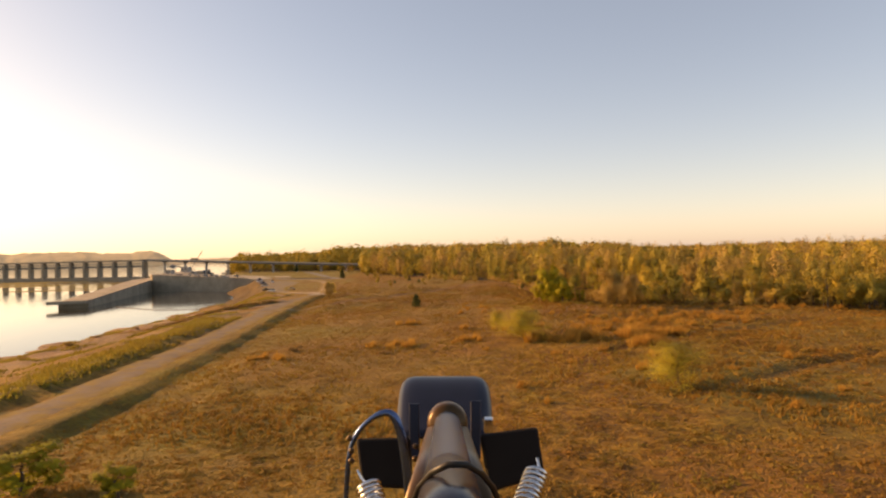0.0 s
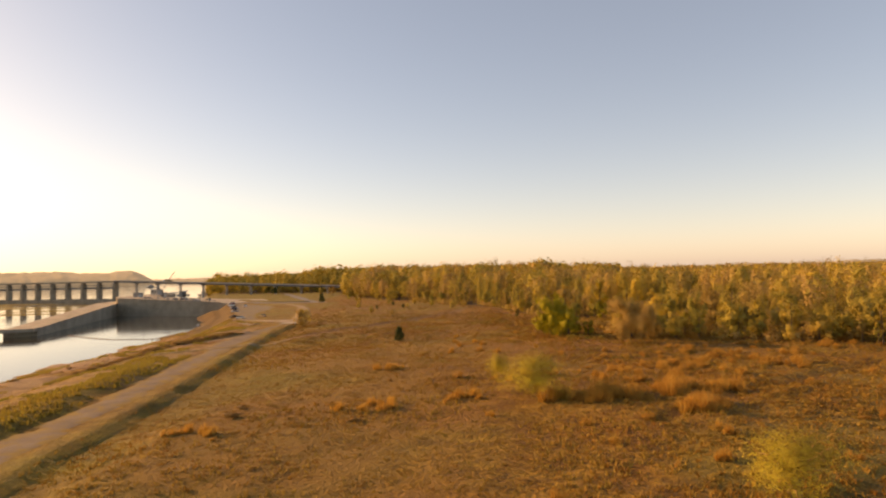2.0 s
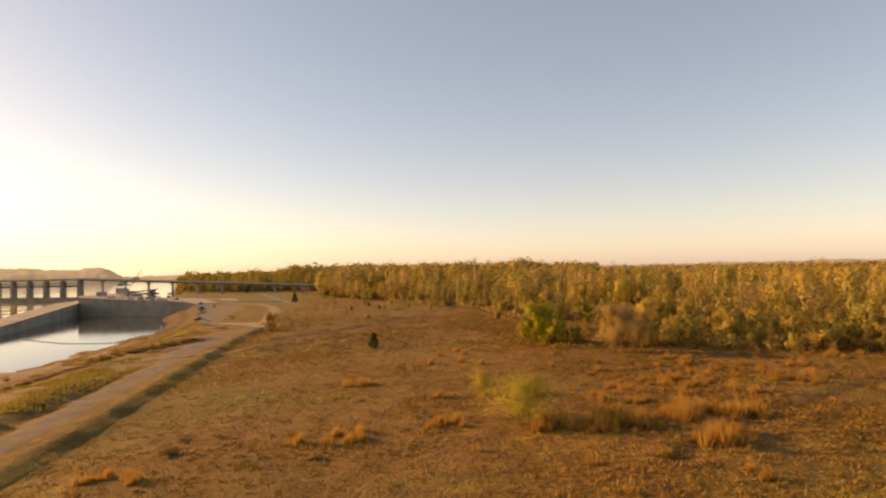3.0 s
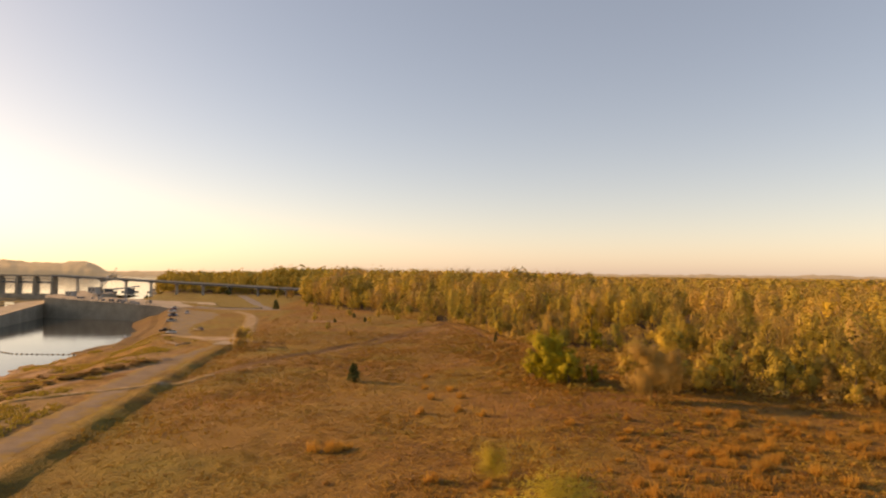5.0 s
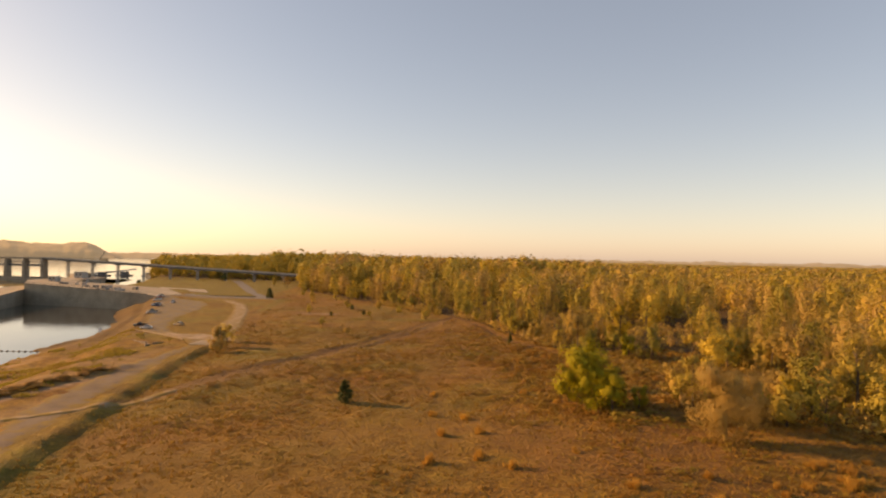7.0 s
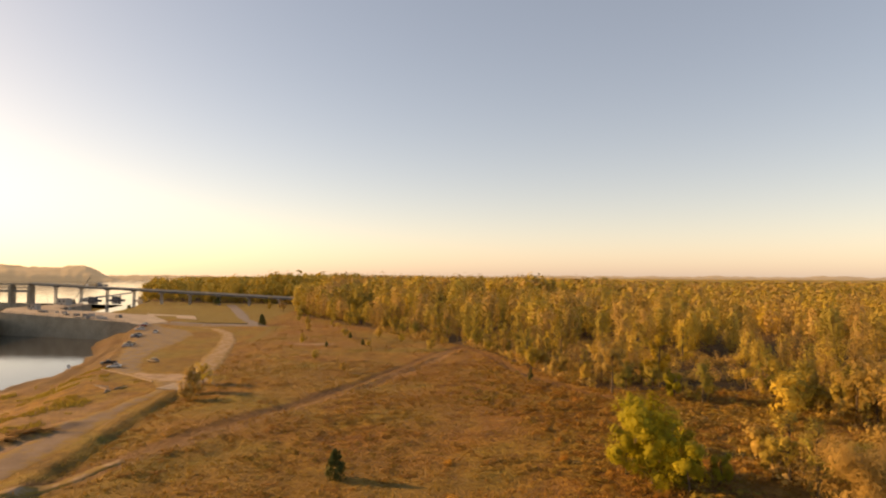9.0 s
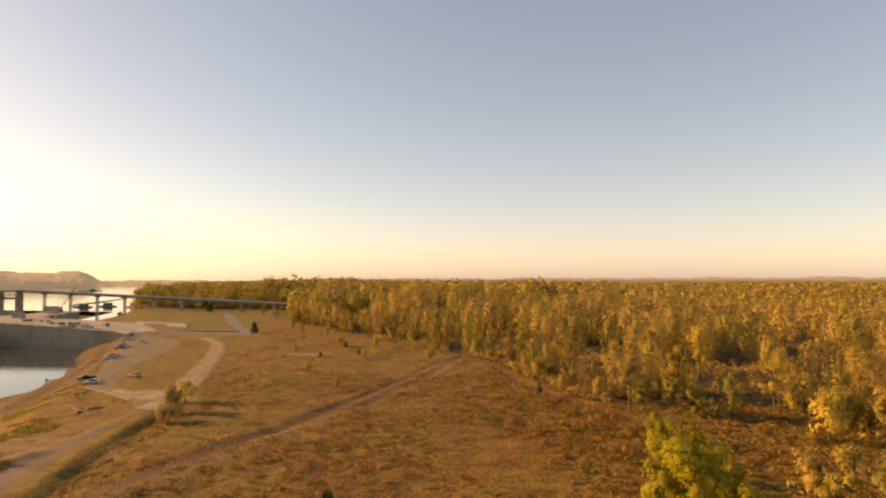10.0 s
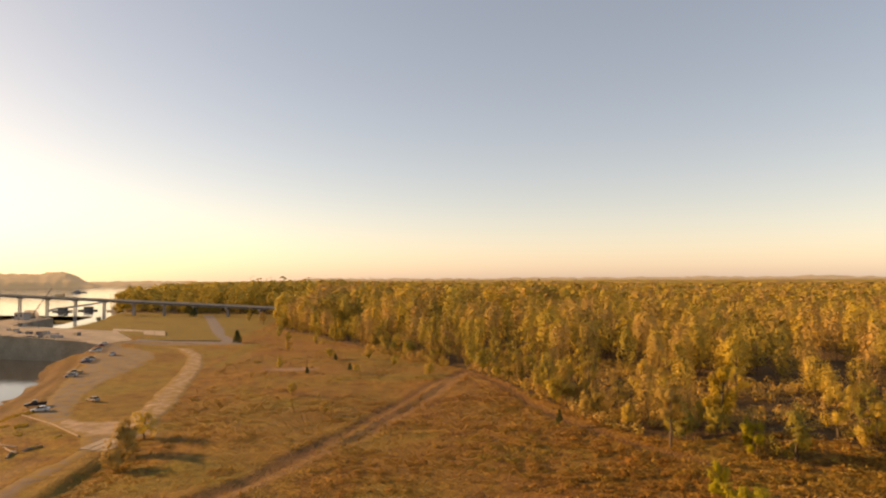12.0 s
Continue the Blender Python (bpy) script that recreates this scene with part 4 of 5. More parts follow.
MAT_HILL = speckled("wooded_hill_haze_glow", (0.16, 0.13, 0.08), (0.22, 0.175, 0.11), 0.02)
# faint warm emission on the far hills stands in for aerial haze
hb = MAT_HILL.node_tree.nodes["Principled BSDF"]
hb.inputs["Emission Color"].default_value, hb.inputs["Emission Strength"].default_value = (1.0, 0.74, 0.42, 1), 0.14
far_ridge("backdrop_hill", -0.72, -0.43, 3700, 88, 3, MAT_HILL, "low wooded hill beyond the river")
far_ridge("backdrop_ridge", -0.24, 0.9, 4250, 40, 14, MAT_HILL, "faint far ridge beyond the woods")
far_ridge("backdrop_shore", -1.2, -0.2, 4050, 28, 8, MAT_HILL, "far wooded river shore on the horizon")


# ---- lone trees and bushes of the meadow ----
def cedar_mesh(seed, tall, wide, count):
    rng = np.random.default_rng(seed)
    bm = tube(bmesh.new(), [(0, 0, -0.3), (0.05, 0, tall * 0.5), (0, 0.03, tall * 0.95)], [0.14, 0.09, 0.02], 7)
    trunk = bpy.data.meshes.new("trunk")
    bm.to_mesh(trunk)
    bm.free()
    trunk.materials.append(MAT_BARK)
    t = rng.uniform(0.04, 1, 60)
    az = rng.uniform(0, 6.28, 60)
    r = wide * (1 - t) ** 0.5 * (0.55 + 0.45 * np.minimum(t / 0.2, 1)) * rng.uniform(0.45, 0.75, 60)
    c = np.stack([r * np.cos(az), r * np.sin(az), t * tall], 1)
    V, F = leaves(rng, c, wide * (0.42 - 0.3 * t), count, 0.16)
    return trunk, mesh_np("crown", V, F, [MAT_CEDAR])


def sapling_mesh(seed, tall, wide, count, mat):
    return make_tree(seed, tall, wide, 0.0, count, 0.09, mat, 26, 0.02, 0.4, 1, 0.3)


CEDAR = cedar_mesh(3, 4.8, 2.25, 3200)
plant("cedar_bush", CEDAR, -10.7, 227, (1, 1), 20, "dark green cedar bush alone in the dry meadow", "bush")
plant("cedar_bush", CEDAR, -88, 524, (1.5, 1.5), 80, "dark green cedar beside the asphalt road", "bush")
plant("cedar_bush", cedar_mesh(4, 5, 1.5, 1400), 41, 316, (0.9, 0.8), 0, "small dark cedar at the woods' edge", "bush")
for x, y, s in ((-17, 412, 0.55), (-33, 405, 0.5), (-25, 440, 0.6)):
    plant("cedar_bush", CEDAR, x, y, (s, s), 60, "small dark cedar in the meadow", "bush")
GREEN = make_tree(101, 13.0, 7.2, 0.0, 10000, 0.2, MAT_GREEN, 34, 0.0, 0.22)
plant("green_tree", GREEN, 38.2, 219, (0.9, 0.95), 0, "bright yellow-green leafy tree at the meadow's edge", "tree")
GREENS = make_tree(102, 5.5, 1.9, 0.1, 1200, 0.22, MAT_GREEN, 9, 0.0, 0.36)
plant("green_shrub", GREENS, 45.5, 222, (1, 1), 0, "small yellow-green shrub beside the green tree", "shrub")
for x, y, s, t in ((41.5, 214, 1.5, 40), (36, 224, 1.4, 160), (44, 226, 1.2, 250), (48.5, 218, 0.9, 300)):
    plant("green_shrub", GREENS, x, y, (s, s), t, "yellow-green shrub round the foot of the green tree", "shrub")
plant("green_shrub", GREENS, 72.5, 284, (1.2, 1.35), 90, "yellow-green shrub before the woods", "shrub")
OLIVE = make_tree(112, 9.5, 4.2, 0.22, 4200, 0.19, MAT_GREEN, 16, 0.04, 0.27)
plant("green_tree", OLIVE, 44.5, 241, (1, 1), 30, "yellow-olive tree with a slender pale trunk beside the meadow", "tree")
plant("green_shrub", GREENS, 52, 262, (0.9, 1.2), 200, "small yellow-green tree at the woods' edge", "shrub")
BARE = make_tree(103, 12.5, 6.2, 0.05, 8500, 0.5, MAT_TWIG, 24, 0.0, 0.28, 4, 0.1)
plant("bare_tree", BARE, 54, 196, (1, 1), 0, "spreading bare tan tree with fine twigs", "tree")
plant("bare_tree", BARE, 62, 203, (0.75, 0.85), 130, "bare tan tree among shrubs", "tree")
YELLOW = make_tree(104, 8.0, 2.2, 0.15, 1500, 0.22, MAT_YELLOW, 10, 0.0, 0.34)
plant("yellow_tree", YELLOW, 76.5, 212, (1, 1.05), 0, "slim bright yellow autumn tree", "tree")
TALLY = make_tree(105, 18.0, 4.2, 0.26, 6500, 0.16, MAT_YELLOW, 14, 0.0, 0.28)
plant("yellow_tree", TALLY, 77, 303, (1, 1), 0, "tall golden autumn tree with a pale trunk", "tree")
TALLO = make_tree(106, 16.0, 4.2, 0.32, 6000, 0.16, MAT_LEAF, 14, 0.02, 0.28)
plant("tree", TALLO, 58.5, 292, (1, 1), 30, "tall olive autumn tree with a pale trunk", "tree")
SAP = sapling_mesh(107, 4.6, 2.1, 7000, MAT_WEED)
plant("sapling", SAP, 31, 84, (2.1, 1.35), 0, "thin yellow-green sapling in the dry meadow", "sapling", "saplings in the meadow")
plant("sapling", SAP, 16.5, 131, (2.7, 1.5), 70, "thin yellow-green sapling in the dry meadow", "sapling", "saplings in the meadow")
plant("sapling", SAP, 12.5, 150, (1.15, 1.0), 140, "thin yellow-green sapling in the dry meadow", "sapling", "saplings in the meadow")
plant("roadside_tree", make_tree(108, 6.5, 3.6, 0.05, 3000, 0.16, MAT_LEAF, 13, 0.0, 0.32), -57.5, 301, (1, 1), 0, "scrubby half-bare tree beside the dirt road", "tree")
plant("roadside_tree", make_tree(109, 5.5, 3.0, 0.05, 2200, 0.16, MAT_LEAF, 12, 0.0, 0.32), -55, 290, (1, 0.9), 50, "scrubby half-bare tree beside the dirt road", "tree")
plant("round_bush", make_tree(110, 7.5, 4.0, 0.1, 1500, 0.35, MAT_CEDAR, 12, 0.0, 0.36), -190, 775, (1.2, 1.2), 0, "round dark green bush on the lawn by the bridge", "bush")
plant("round_bush", make_tree(111, 6.5, 3.0, 0.1, 1000, 0.35, MAT_CEDAR, 12, 0.0, 0.36), -298, 820, (1, 1), 0, "dark bush on the shore under the bridge", "bush")
for k, (x, y) in enumerate(((-120, 700), (-108, 690), (-100, 660), (-84, 640), (-128, 742))):
    plant("tree", KINDS[k], x, y, (0.8, 0.6 + 0.05 * k), 50 * k, "low autumn tree beside the bridge", "tree")
for k, (x, y, s) in enumerate(((-28, 444, 0.9), (-19, 333, 0.6), (-32, 361, 0.6), (-46, 420, 0.7), (1, 423, 0.8), (-14, 402, 0.6), (-52, 480, 0.8), (-40, 500, 0.9), (-10, 440, 0.9), (14, 395, 0.9), (-60, 530, 0.9), (-70, 560, 1.1))):
    plant("shrub", SHRUBS[k % 4], x, y, (s, s), 61 * k, "low olive shrub in the rough meadow", "shrub", "shrubs in the meadow")
for x, y, s in ((-17, 328, 0.36), (-31, 358, 0.32), (-22, 345, 0.3)):
    plant("bare_tree", BARES[1], x, y, (s, s), 200 * s, "thin bare sapling in the rough meadow", "tree", "bare saplings in the meadow")
plant("roadside_tree", SHRUBS[2], -58.5, 313, (1.2, 1.0), 20, "scrubby shrub beside the dirt road", "shrub")
BR = np.random.default_rng(77)
for k in range(200):
    x, y = BR.uniform(52, 140), BR.uniform(176, 290)
    if x < 58 + max(0, (213 - y)) * 1.6 or (x < 98 and y > 234 and k % 7):
        continue
    s = BR.uniform(0.55, 1.25)
    pick = BR.uniform()
    kind = SHRUBS[k % 4] if pick < 0.62 else KINDS[k % 7] if pick < 0.8 else BARES[k % 3]
    f = 1.5 if pick < 0.62 else 0.66
    plant("shrub" if pick < 0.62 else "tree", kind, x, y, (s * f, s * f), BR.uniform(0, 360), "scrubby autumn growth before the woods", "shrub" if pick < 0.62 else "tree", "scrub before the woods")


# ---- grass ----
def build_grass():
    rng = np.random.default_rng(21)
    n = 110000
    y = 25 + 330 * rng.uniform(0, 1, n) ** 1.5 - 40 * rng.uniform(0, 1, n) ** 3
    x = rng.uniform(-1, 1, n) * (60 + 0.75 * y) + 10
    R = at_y(ROAD_EDGE, y)
    clumpy = vnoise(x, y, 4.5, 91)
    ok = (x > R + 0.6) & (clumpy + 0.5 * rng.uniform(size=n) + 0.3 * (x > 14) * (y > 100) > 0.55) & ~inside(x, y, WOODS)
    ok &= line_distance(x, y, TRACK) > 1.6
    x, y = x[ok], y[ok]
    n = len(x)
    weeds = step(14, 34, x) * step(95, 125, y) * (1 - step(205, 235, y)) * step(0.25, 0.6, vnoise(x, y, 13, 94))
    tall = 0.14 + 0.3 * step(0.5, 0.85, vnoise(x, y, 18, 92)) + 0.12 * rng.uniform(size=n) + 0.6 * weeds * rng.uniform(0.3, 1, n)
    z = height(x, y)
    blades = 4
    V = np.zeros((n, blades, 3, 3))
    for k in range(blades):
        az = rng.uniform(0, 6.28, n)
        wd = rng.uniform(0.05, 0.16, n) * (1 - 0.5 * weeds)
        ln = tall * rng.uniform(0.7, 1.2, n)
        ox, oy = rng.normal(size=n) * 0.22, rng.normal(size=n) * 0.22
        for c, s in ((0, -1), (1, 1)):
            V[:, k, c] = np.stack([x + ox + s * wd * np.cos(az), y + oy + s * wd * np.sin(az), z - 0.05], -1)
        V[:, k, 2] = np.stack([x + ox + rng.normal(size=n) * 0.25, y + oy + rng.normal(size=n) * 0.25, z + ln], -1)
    V = V.reshape(-1, 3)
    me = mesh_np("meadow_grass", V, np.arange(len(V)).reshape(-1, 3), [MAT_GRASS])
    tint = np.clip(0.6 * vnoise(x, y, 24, 93) + 0.45 * rng.uniform(size=n), 0, 1)
    point_values(me, "tint", np.repeat(tint, blades * 3))
    tagged(new("meadow_grass", me), "dry golden and rust-coloured meadow grass in tufts", "grass", kind="stuff")


build_grass()


def build_bank_grass():
    rng = np.random.default_rng(22)
    n = 60000
    y = rng.uniform(40, 345, n)
    R, W = at_y(ROAD_EDGE, y), at_y(SHORE, y)
    x = W + (R - W) * rng.uniform(0.03, 1.05, n)
    road_left = np.interp(y, [0, 139, 205, 240, 285, 345], [-56.5, -60, -66, -70, -77, -77])
    thick = vnoise(x, y, 7, 95) + 0.6 * vnoise(x, y, 2.4, 96)
    ok = ((x < road_left - 1) | (x > R + 6) & (x < R + 9)) & (thick > np.where((x > R - 24) & (y < 200), 0.55, 1.02))
    ok &= ~inside(x, y, [(-88, 318), (-72, 318), (-72, 345), (-100, 345)])
    x, y = x[ok], y[ok]
    n = len(x)
    z, tall = height(x, y), rng.uniform(0.25, 0.75, n)
    blades = 3
    V = np.zeros((n, blades, 3, 3))
    for k in range(blades):
        az, wd = rng.uniform(0, 6.28, n), rng.uniform(0.08, 0.22, n)
        ox, oy = rng.normal(size=n) * 0.2, rng.normal(size=n) * 0.2
        for c, sgn in ((0, -1), (1, 1)):
            V[:, k, c] = np.stack([x + ox + sgn * wd * np.cos(az), y + oy + sgn * wd * np.sin(az), z - 0.05], -1)
        V[:, k, 2] = np.stack([x + ox + rng.normal(size=n) * 0.2, y + oy + rng.normal(size=n) * 0.2, z + tall], -1)
    V = V.reshape(-1, 3)
    me = mesh_np("bank_grass", V, np.arange(len(V)).reshape(-1, 3), [MAT_BANK_GRASS])
    point_values(me, "tint", np.repeat(np.clip(0.45 + 0.55 * vnoise(x, y, 15, 97) + 0.1 * rng.normal(size=n), 0, 1), blades * 3))
    tagged(new("bank_grass", me), "yellow-green grass tufts on the river bank", "grass", kind="stuff")


def build_weed_mounds(seed, n, y0, y1, density, lush):
    """Low mounds of dry weeds, thickest in the rough ground before the woods."""
    rng = np.random.default_rng(seed)
    y = y0 + (y1 - y0) * rng.uniform(0, 1, n) ** 1.15
    x = rng.uniform(-1, 1, n) * (40 + 0.6 * np.minimum(y, 260)) + 12 - np.maximum(y - 350, 0) * 0.3
    rough = step(10, 40, x) * step(70, 120, y) * (1 - 0.5 * step(300, 340, y))
    ok = (x > at_y(ROAD_EDGE, y) + 3) & ~inside(x, y, WOODS) & (line_distance(x, y, TRACK) > 2.2)
    ok &= vnoise(x, y, 11, 98) + 0.45 * rough + 0.13 * (x < 16) + 0.3 * step(180, 230, y) + 0.25 * rng.uniform(size=n) > density
    x, y, rough = x[ok], y[ok], rough[ok]
    n = len(x)
    pats = np.stack([crown_pattern(rng, 34, 0.085, 0.6, 7, 0.15) for _ in range(12)])
    P = pats[rng.integers(0, 12, n)]
    wide, tall = rng.uniform(0.7, 2.0, n) * (1 + 0.3 * rough) * lush, rng.uniform(0.12, 0.32, n) * (1 + 1.3 * rough) * lush
    turn = rng.uniform(0, 6.28, n)
    ct, st = np.cos(turn)[:, None], np.sin(turn)[:, None]
    X = (P[..., 0] * ct - P[..., 1] * st) * wide[:, None] + x[:, None]
    Y = (P[..., 0] * st + P[..., 1] * ct) * wide[:, None] + y[:, None]
    Z = P[..., 2] * tall[:, None] + height(x, y)[:, None]
    me = mesh_np("weed_mounds", np.stack([X, Y, Z], -1).reshape(-1, 3), np.arange(X.size).reshape(-1, 3), [MAT_GRASS])
    point_values(me, "tint", np.repeat(np.clip(0.7 * vnoise(x, y, 22, 99) + 0.4 * rng.uniform(size=n), 0, 1), P.shape[1]))
    tagged(new("weed_mounds", me), "low mounds of dry golden and rust weeds", "weeds", kind="stuff")


build_bank_grass()
build_weed_mounds(29, 22500, 30, 350, 0.93, 1.0)
build_weed_mounds(30, 9000, 250, 560, 1.05, 1.7)
build_weed_mounds(31, 5000, 205, 300, 1.2, 1.6)
MAT_BRUSH = foliage("rust_brush", [(0.0, (0.30, 0.18, 0.055)), (1.0, (0.37, 0.225, 0.065))], through_light=0.42)
BRUSH = [make_tree(120 + k, 1.6, 1.3, 0.02, 420, 0.12, MAT_BRUSH, 8, 0.05, 0.42) for k in range(3)]
BB = np.random.default_rng(44)
for k in range(110):
    t = BB.uniform()
    if k < 92:
        x, y = np.interp(t, [0, 0.5, 1], [-90, -85, -74]) + BB.normal() * 1.3, 186 + 72 * t
    elif k < 106:
        x, y = -112 + 6 * t + BB.normal() * 3, 150 + 130 * t
    else:
        x, y = BB.uniform(-36, -12), BB.uniform(105, 138)
    sc = BB.uniform(0.35, 0.8)
    plant("brush", BRUSH[k % 3], x, y, (sc * 1.9, sc * 0.5), 77 * k, "low rust-brown brush on rough ground", "bush", "low brush")
plant("green_shrub", GREENS, -35.5, 52, (1.5, 0.72), 10, "yellow-green bush in the dry meadow", "shrub")
plant("green_shrub", GREENS, -26.5, 50, (0.8, 0.5), 130, "small yellow-green bush in the dry meadow", "shrub")
kerb = group_empty("timber_kerb", pose(0, 0, 0), "low dark timber kerb before the lawn", "kerb")
for k in range(9):
    a, b = Vector((-153, 544.5, 0)), Vector((-99, 533, 0))
    p, q = a + (b - a) * (k / 9), a + (b - a) * ((k + 0.96) / 9)
    w = Vector((0.04, 0.2, 0))
    part("timber", prism(bmesh.new(), [(p - w).xy[:], (q - w).xy[:], (q + w).xy[:], (p + w).xy[:]], -0.4, 0.55), MAT_BARK, kerb)


def tall_grass_mesh(seed):
    """One tussock: a few sheaves of uneven height that fan out at the top."""
    rng = np.random.default_rng(seed)
    n, sheaves = 260, 6
    ca, cr = rng.uniform(0, 6.28, sheaves), rng.uniform(0.15, 1.0, sheaves)
    grow = rng.uniform(0.45, 1.25, sheaves)
    k = rng.integers(0, sheaves, n)
    az, r = rng.uniform(0, 6.28, n), np.sqrt(rng.uniform(0, 1, n)) * 0.32
    x, y = cr[k] * np.cos(ca[k]) + r * np.cos(az), cr[k] * np.sin(ca[k]) + r * np.sin(az)
    a2, w = rng.uniform(0, 6.28, n), rng.uniform(0.02, 0.055, n)
    h = rng.uniform(0.7, 1.9, n) * grow[k] * (1.1 - 0.9 * r)
    tx, ty = x + r * np.cos(az) * rng.uniform(0.5, 1.8, n), y + r * np.sin(az) * rng.uniform(0.5, 1.8, n)
    V = np.stack([np.stack([x - w * np.cos(a2), y - w * np.sin(a2), 0 * x - 0.1], -1), np.stack([x + w * np.cos(a2), y + w * np.sin(a2), 0 * x - 0.1], -1), np.stack([tx, ty, h], -1)], 1).reshape(-1, 3)
    return mesh_np("grass_clump", V, np.arange(len(V)).reshape(-1, 3), [MAT_SEDGE])


TUFTS = [tall_grass_mesh(s) for s in range(1, 7)]
GR = np.random.default_rng(33)
spots = []
for (ax, ay), (bx, by), count, spread, size in (((20, 127), (34, 128.5), 20, 2.4, 1.15), ((36, 130), (51, 131.5), 18, 2.4, 1.1), ((36, 118), (42, 121), 10, 0.9, 1.3), ((-18, 125), (-4, 129), 9, 1.5, 0.7), ((-34, 113), (-22, 110), 7, 1.5, 0.6), ((2, 131), (9, 133), 5, 1.2, 0.7), ((30, 142), (90, 172), 26, 6.0, 0.8), ((62, 150), (120, 196), 30, 8.0, 0.85), ((-14, 163), (-8, 165), 6, 0.8, 0.8), ((34, 152), (82, 184), 60, 7.0, 0.7)):
    for _ in range(count):
        t = GR.uniform()
        spots.append((ax + (bx - ax) * t + GR.normal() * spread, ay + (by - ay) * t + GR.normal() * spread, size * GR.uniform(0.5, 1.45)))
for _ in range(70):
    spots.append((GR.uniform(4, 110), GR.uniform(70, 240), GR.uniform(0.5, 0.9)))
for k, (x, y, s) in enumerate(spots):
    if inside(np.array(x), np.array(y), WOODS):
        continue
    o = new("grass_clump", TUFTS[k % 6])
    o.matrix_world = pose(x, y, float(height(x, y)), 0, 0, 73 * k) @ Matrix.Diagonal((s * 1.3, s * 1.3, s, 1))
    tagged(o, "tall clump of rust-gold dry grass in the meadow", "grass", "tall grass clumps")


# ---- parked cars ----
PAINTS = {n: plain("car_paint_" + n, c, 0.25, 0.2) for n, c in (("white", (0.75, 0.75, 0.74)), ("silver", (0.45, 0.46, 0.47)), ("black", (0.02, 0.02, 0.025)), ("blue", (0.05, 0.08, 0.16)), ("red", (0.28, 0.03, 0.02)), ("tan", (0.5, 0.4, 0.26)))}
MAT_LAMP = plain("lamp_glass", (0.7, 0.7, 0.66), 0.15)
MAT_REDLAMP = plain("tail_lamp_glass", (0.4, 0.02, 0.02), 0.2)


def side_block(bm, profile, half, bev=0.06):
    """A block from a side outline (x, z), symmetrical about the middle."""
    lo = [bm.verts.new((x, -half, z)) for x, z in profile]
    hi = [bm.verts.new((x, half, z)) for x, z in profile]
    bm.faces.new(lo)
    bm.faces.new(hi[::-1])
    n = len(profile)
    for i in range(n):
        bm.faces.new((lo[i], hi[i], hi[(i + 1) % n], lo[(i + 1) % n]))
    bmesh.ops.recalc_face_normals(bm, faces=bm.faces)
    bmesh.ops.bevel(bm, geom=list(bm.edges), offset=bev, segments=2, affect="EDGES", profile=0.5)
    return bm


def build_car(x, y, turn, paint, style, label):
    z = float(height(x, y)) + 0.1
    car = group_empty(style, pose(x, y, z, 0, 0, turn), label, "car" if style == "car" else "pickup truck", "parked cars")
    if style == "car":
        part("body", side_block(bmesh.new(), [(-2.25, 0.28), (2.2, 0.28), (2.25, 0.62), (1.2, 0.92), (-1.9, 0.95), (-2.25, 0.85)], 0.89), PAINTS[paint], car)
        part("cabin", side_block(bmesh.new(), [(-1.75, 0.93), (0.95, 0.93), (0.2, 1.45), (-1.2, 1.45)], 0.74), MAT_GLASS, car)
        part("roof", side_block(bmesh.new(), [(-1.25, 1.42), (0.25, 1.42), (0.1, 1.5), (-1.1, 1.5)], 0.7, 0.02), PAINTS[paint], car)
    else:
        part("body", side_block(bmesh.new(), [(-2.7, 0.42), (2.6, 0.42), (2.65, 0.95), (1.3, 1.12), (-0.6, 1.12), (-0.62, 0.7), (-2.6, 0.7)], 0.96), PAINTS[paint], car)
        for s in (-1, 1):
            part("bed_side", box(bmesh.new(), -2.7, -0.6, s * 0.9 - 0.05, s * 0.9 + 0.05, 0.69, 1.12, 0.02), PAINTS[paint], car)
        part("tailgate", box(bmesh.new(), -2.72, -2.62, -0.84, 0.84, 0.69, 1.1, 0.02), PAINTS[paint], car)
        part("cabin", side_block(bmesh.new(), [(-0.6, 1.1), (1.35, 1.1), (0.75, 1.75), (-0.5, 1.75)], 0.8), MAT_GLASS, car)
        part("roof", side_block(bmesh.new(), [(-0.52, 1.72), (0.8, 1.72), (0.7, 1.82), (-0.45, 1.82)], 0.77, 0.02), PAINTS[paint], car)
    fx, r = (1.4, 0.32) if style == "car" else (1.7, 0.4)
    for sx in (-1, 1):
        for sy in (-1, 1):
            bm = bmesh.new()
            bmesh.ops.create_cone(bm, cap_ends=True, segments=16, radius1=r, radius2=r, depth=0.22, matrix=pose(sx * fx, sy * 0.82, r, 90))
            w = part("wheel", bm, MAT_TYRE, car)
            bm = bmesh.new()
            bmesh.ops.create_cone(bm, cap_ends=True, segments=12, radius1=r * 0.6, radius2=r * 0.5, depth=0.03, matrix=pose(sx * fx, sy * 0.945, r, -90 * sy))
            part("rim", bm, MAT_CHROME, w)
    ex = 2.2 if style == "car" else 2.6
    for sy in (-0.65, 0.65):
        part("headlight", box(bmesh.new(), ex - 0.05, ex + 0.06, sy - 0.18, sy + 0.18, 0.58, 0.74, 0.02), MAT_LAMP, car)
        part("tail_light", box(bmesh.new(), -ex - 0.1, -ex + 0.02, sy - 0.14, sy + 0.14, 0.62, 0.8, 0.02), MAT_REDLAMP, car)


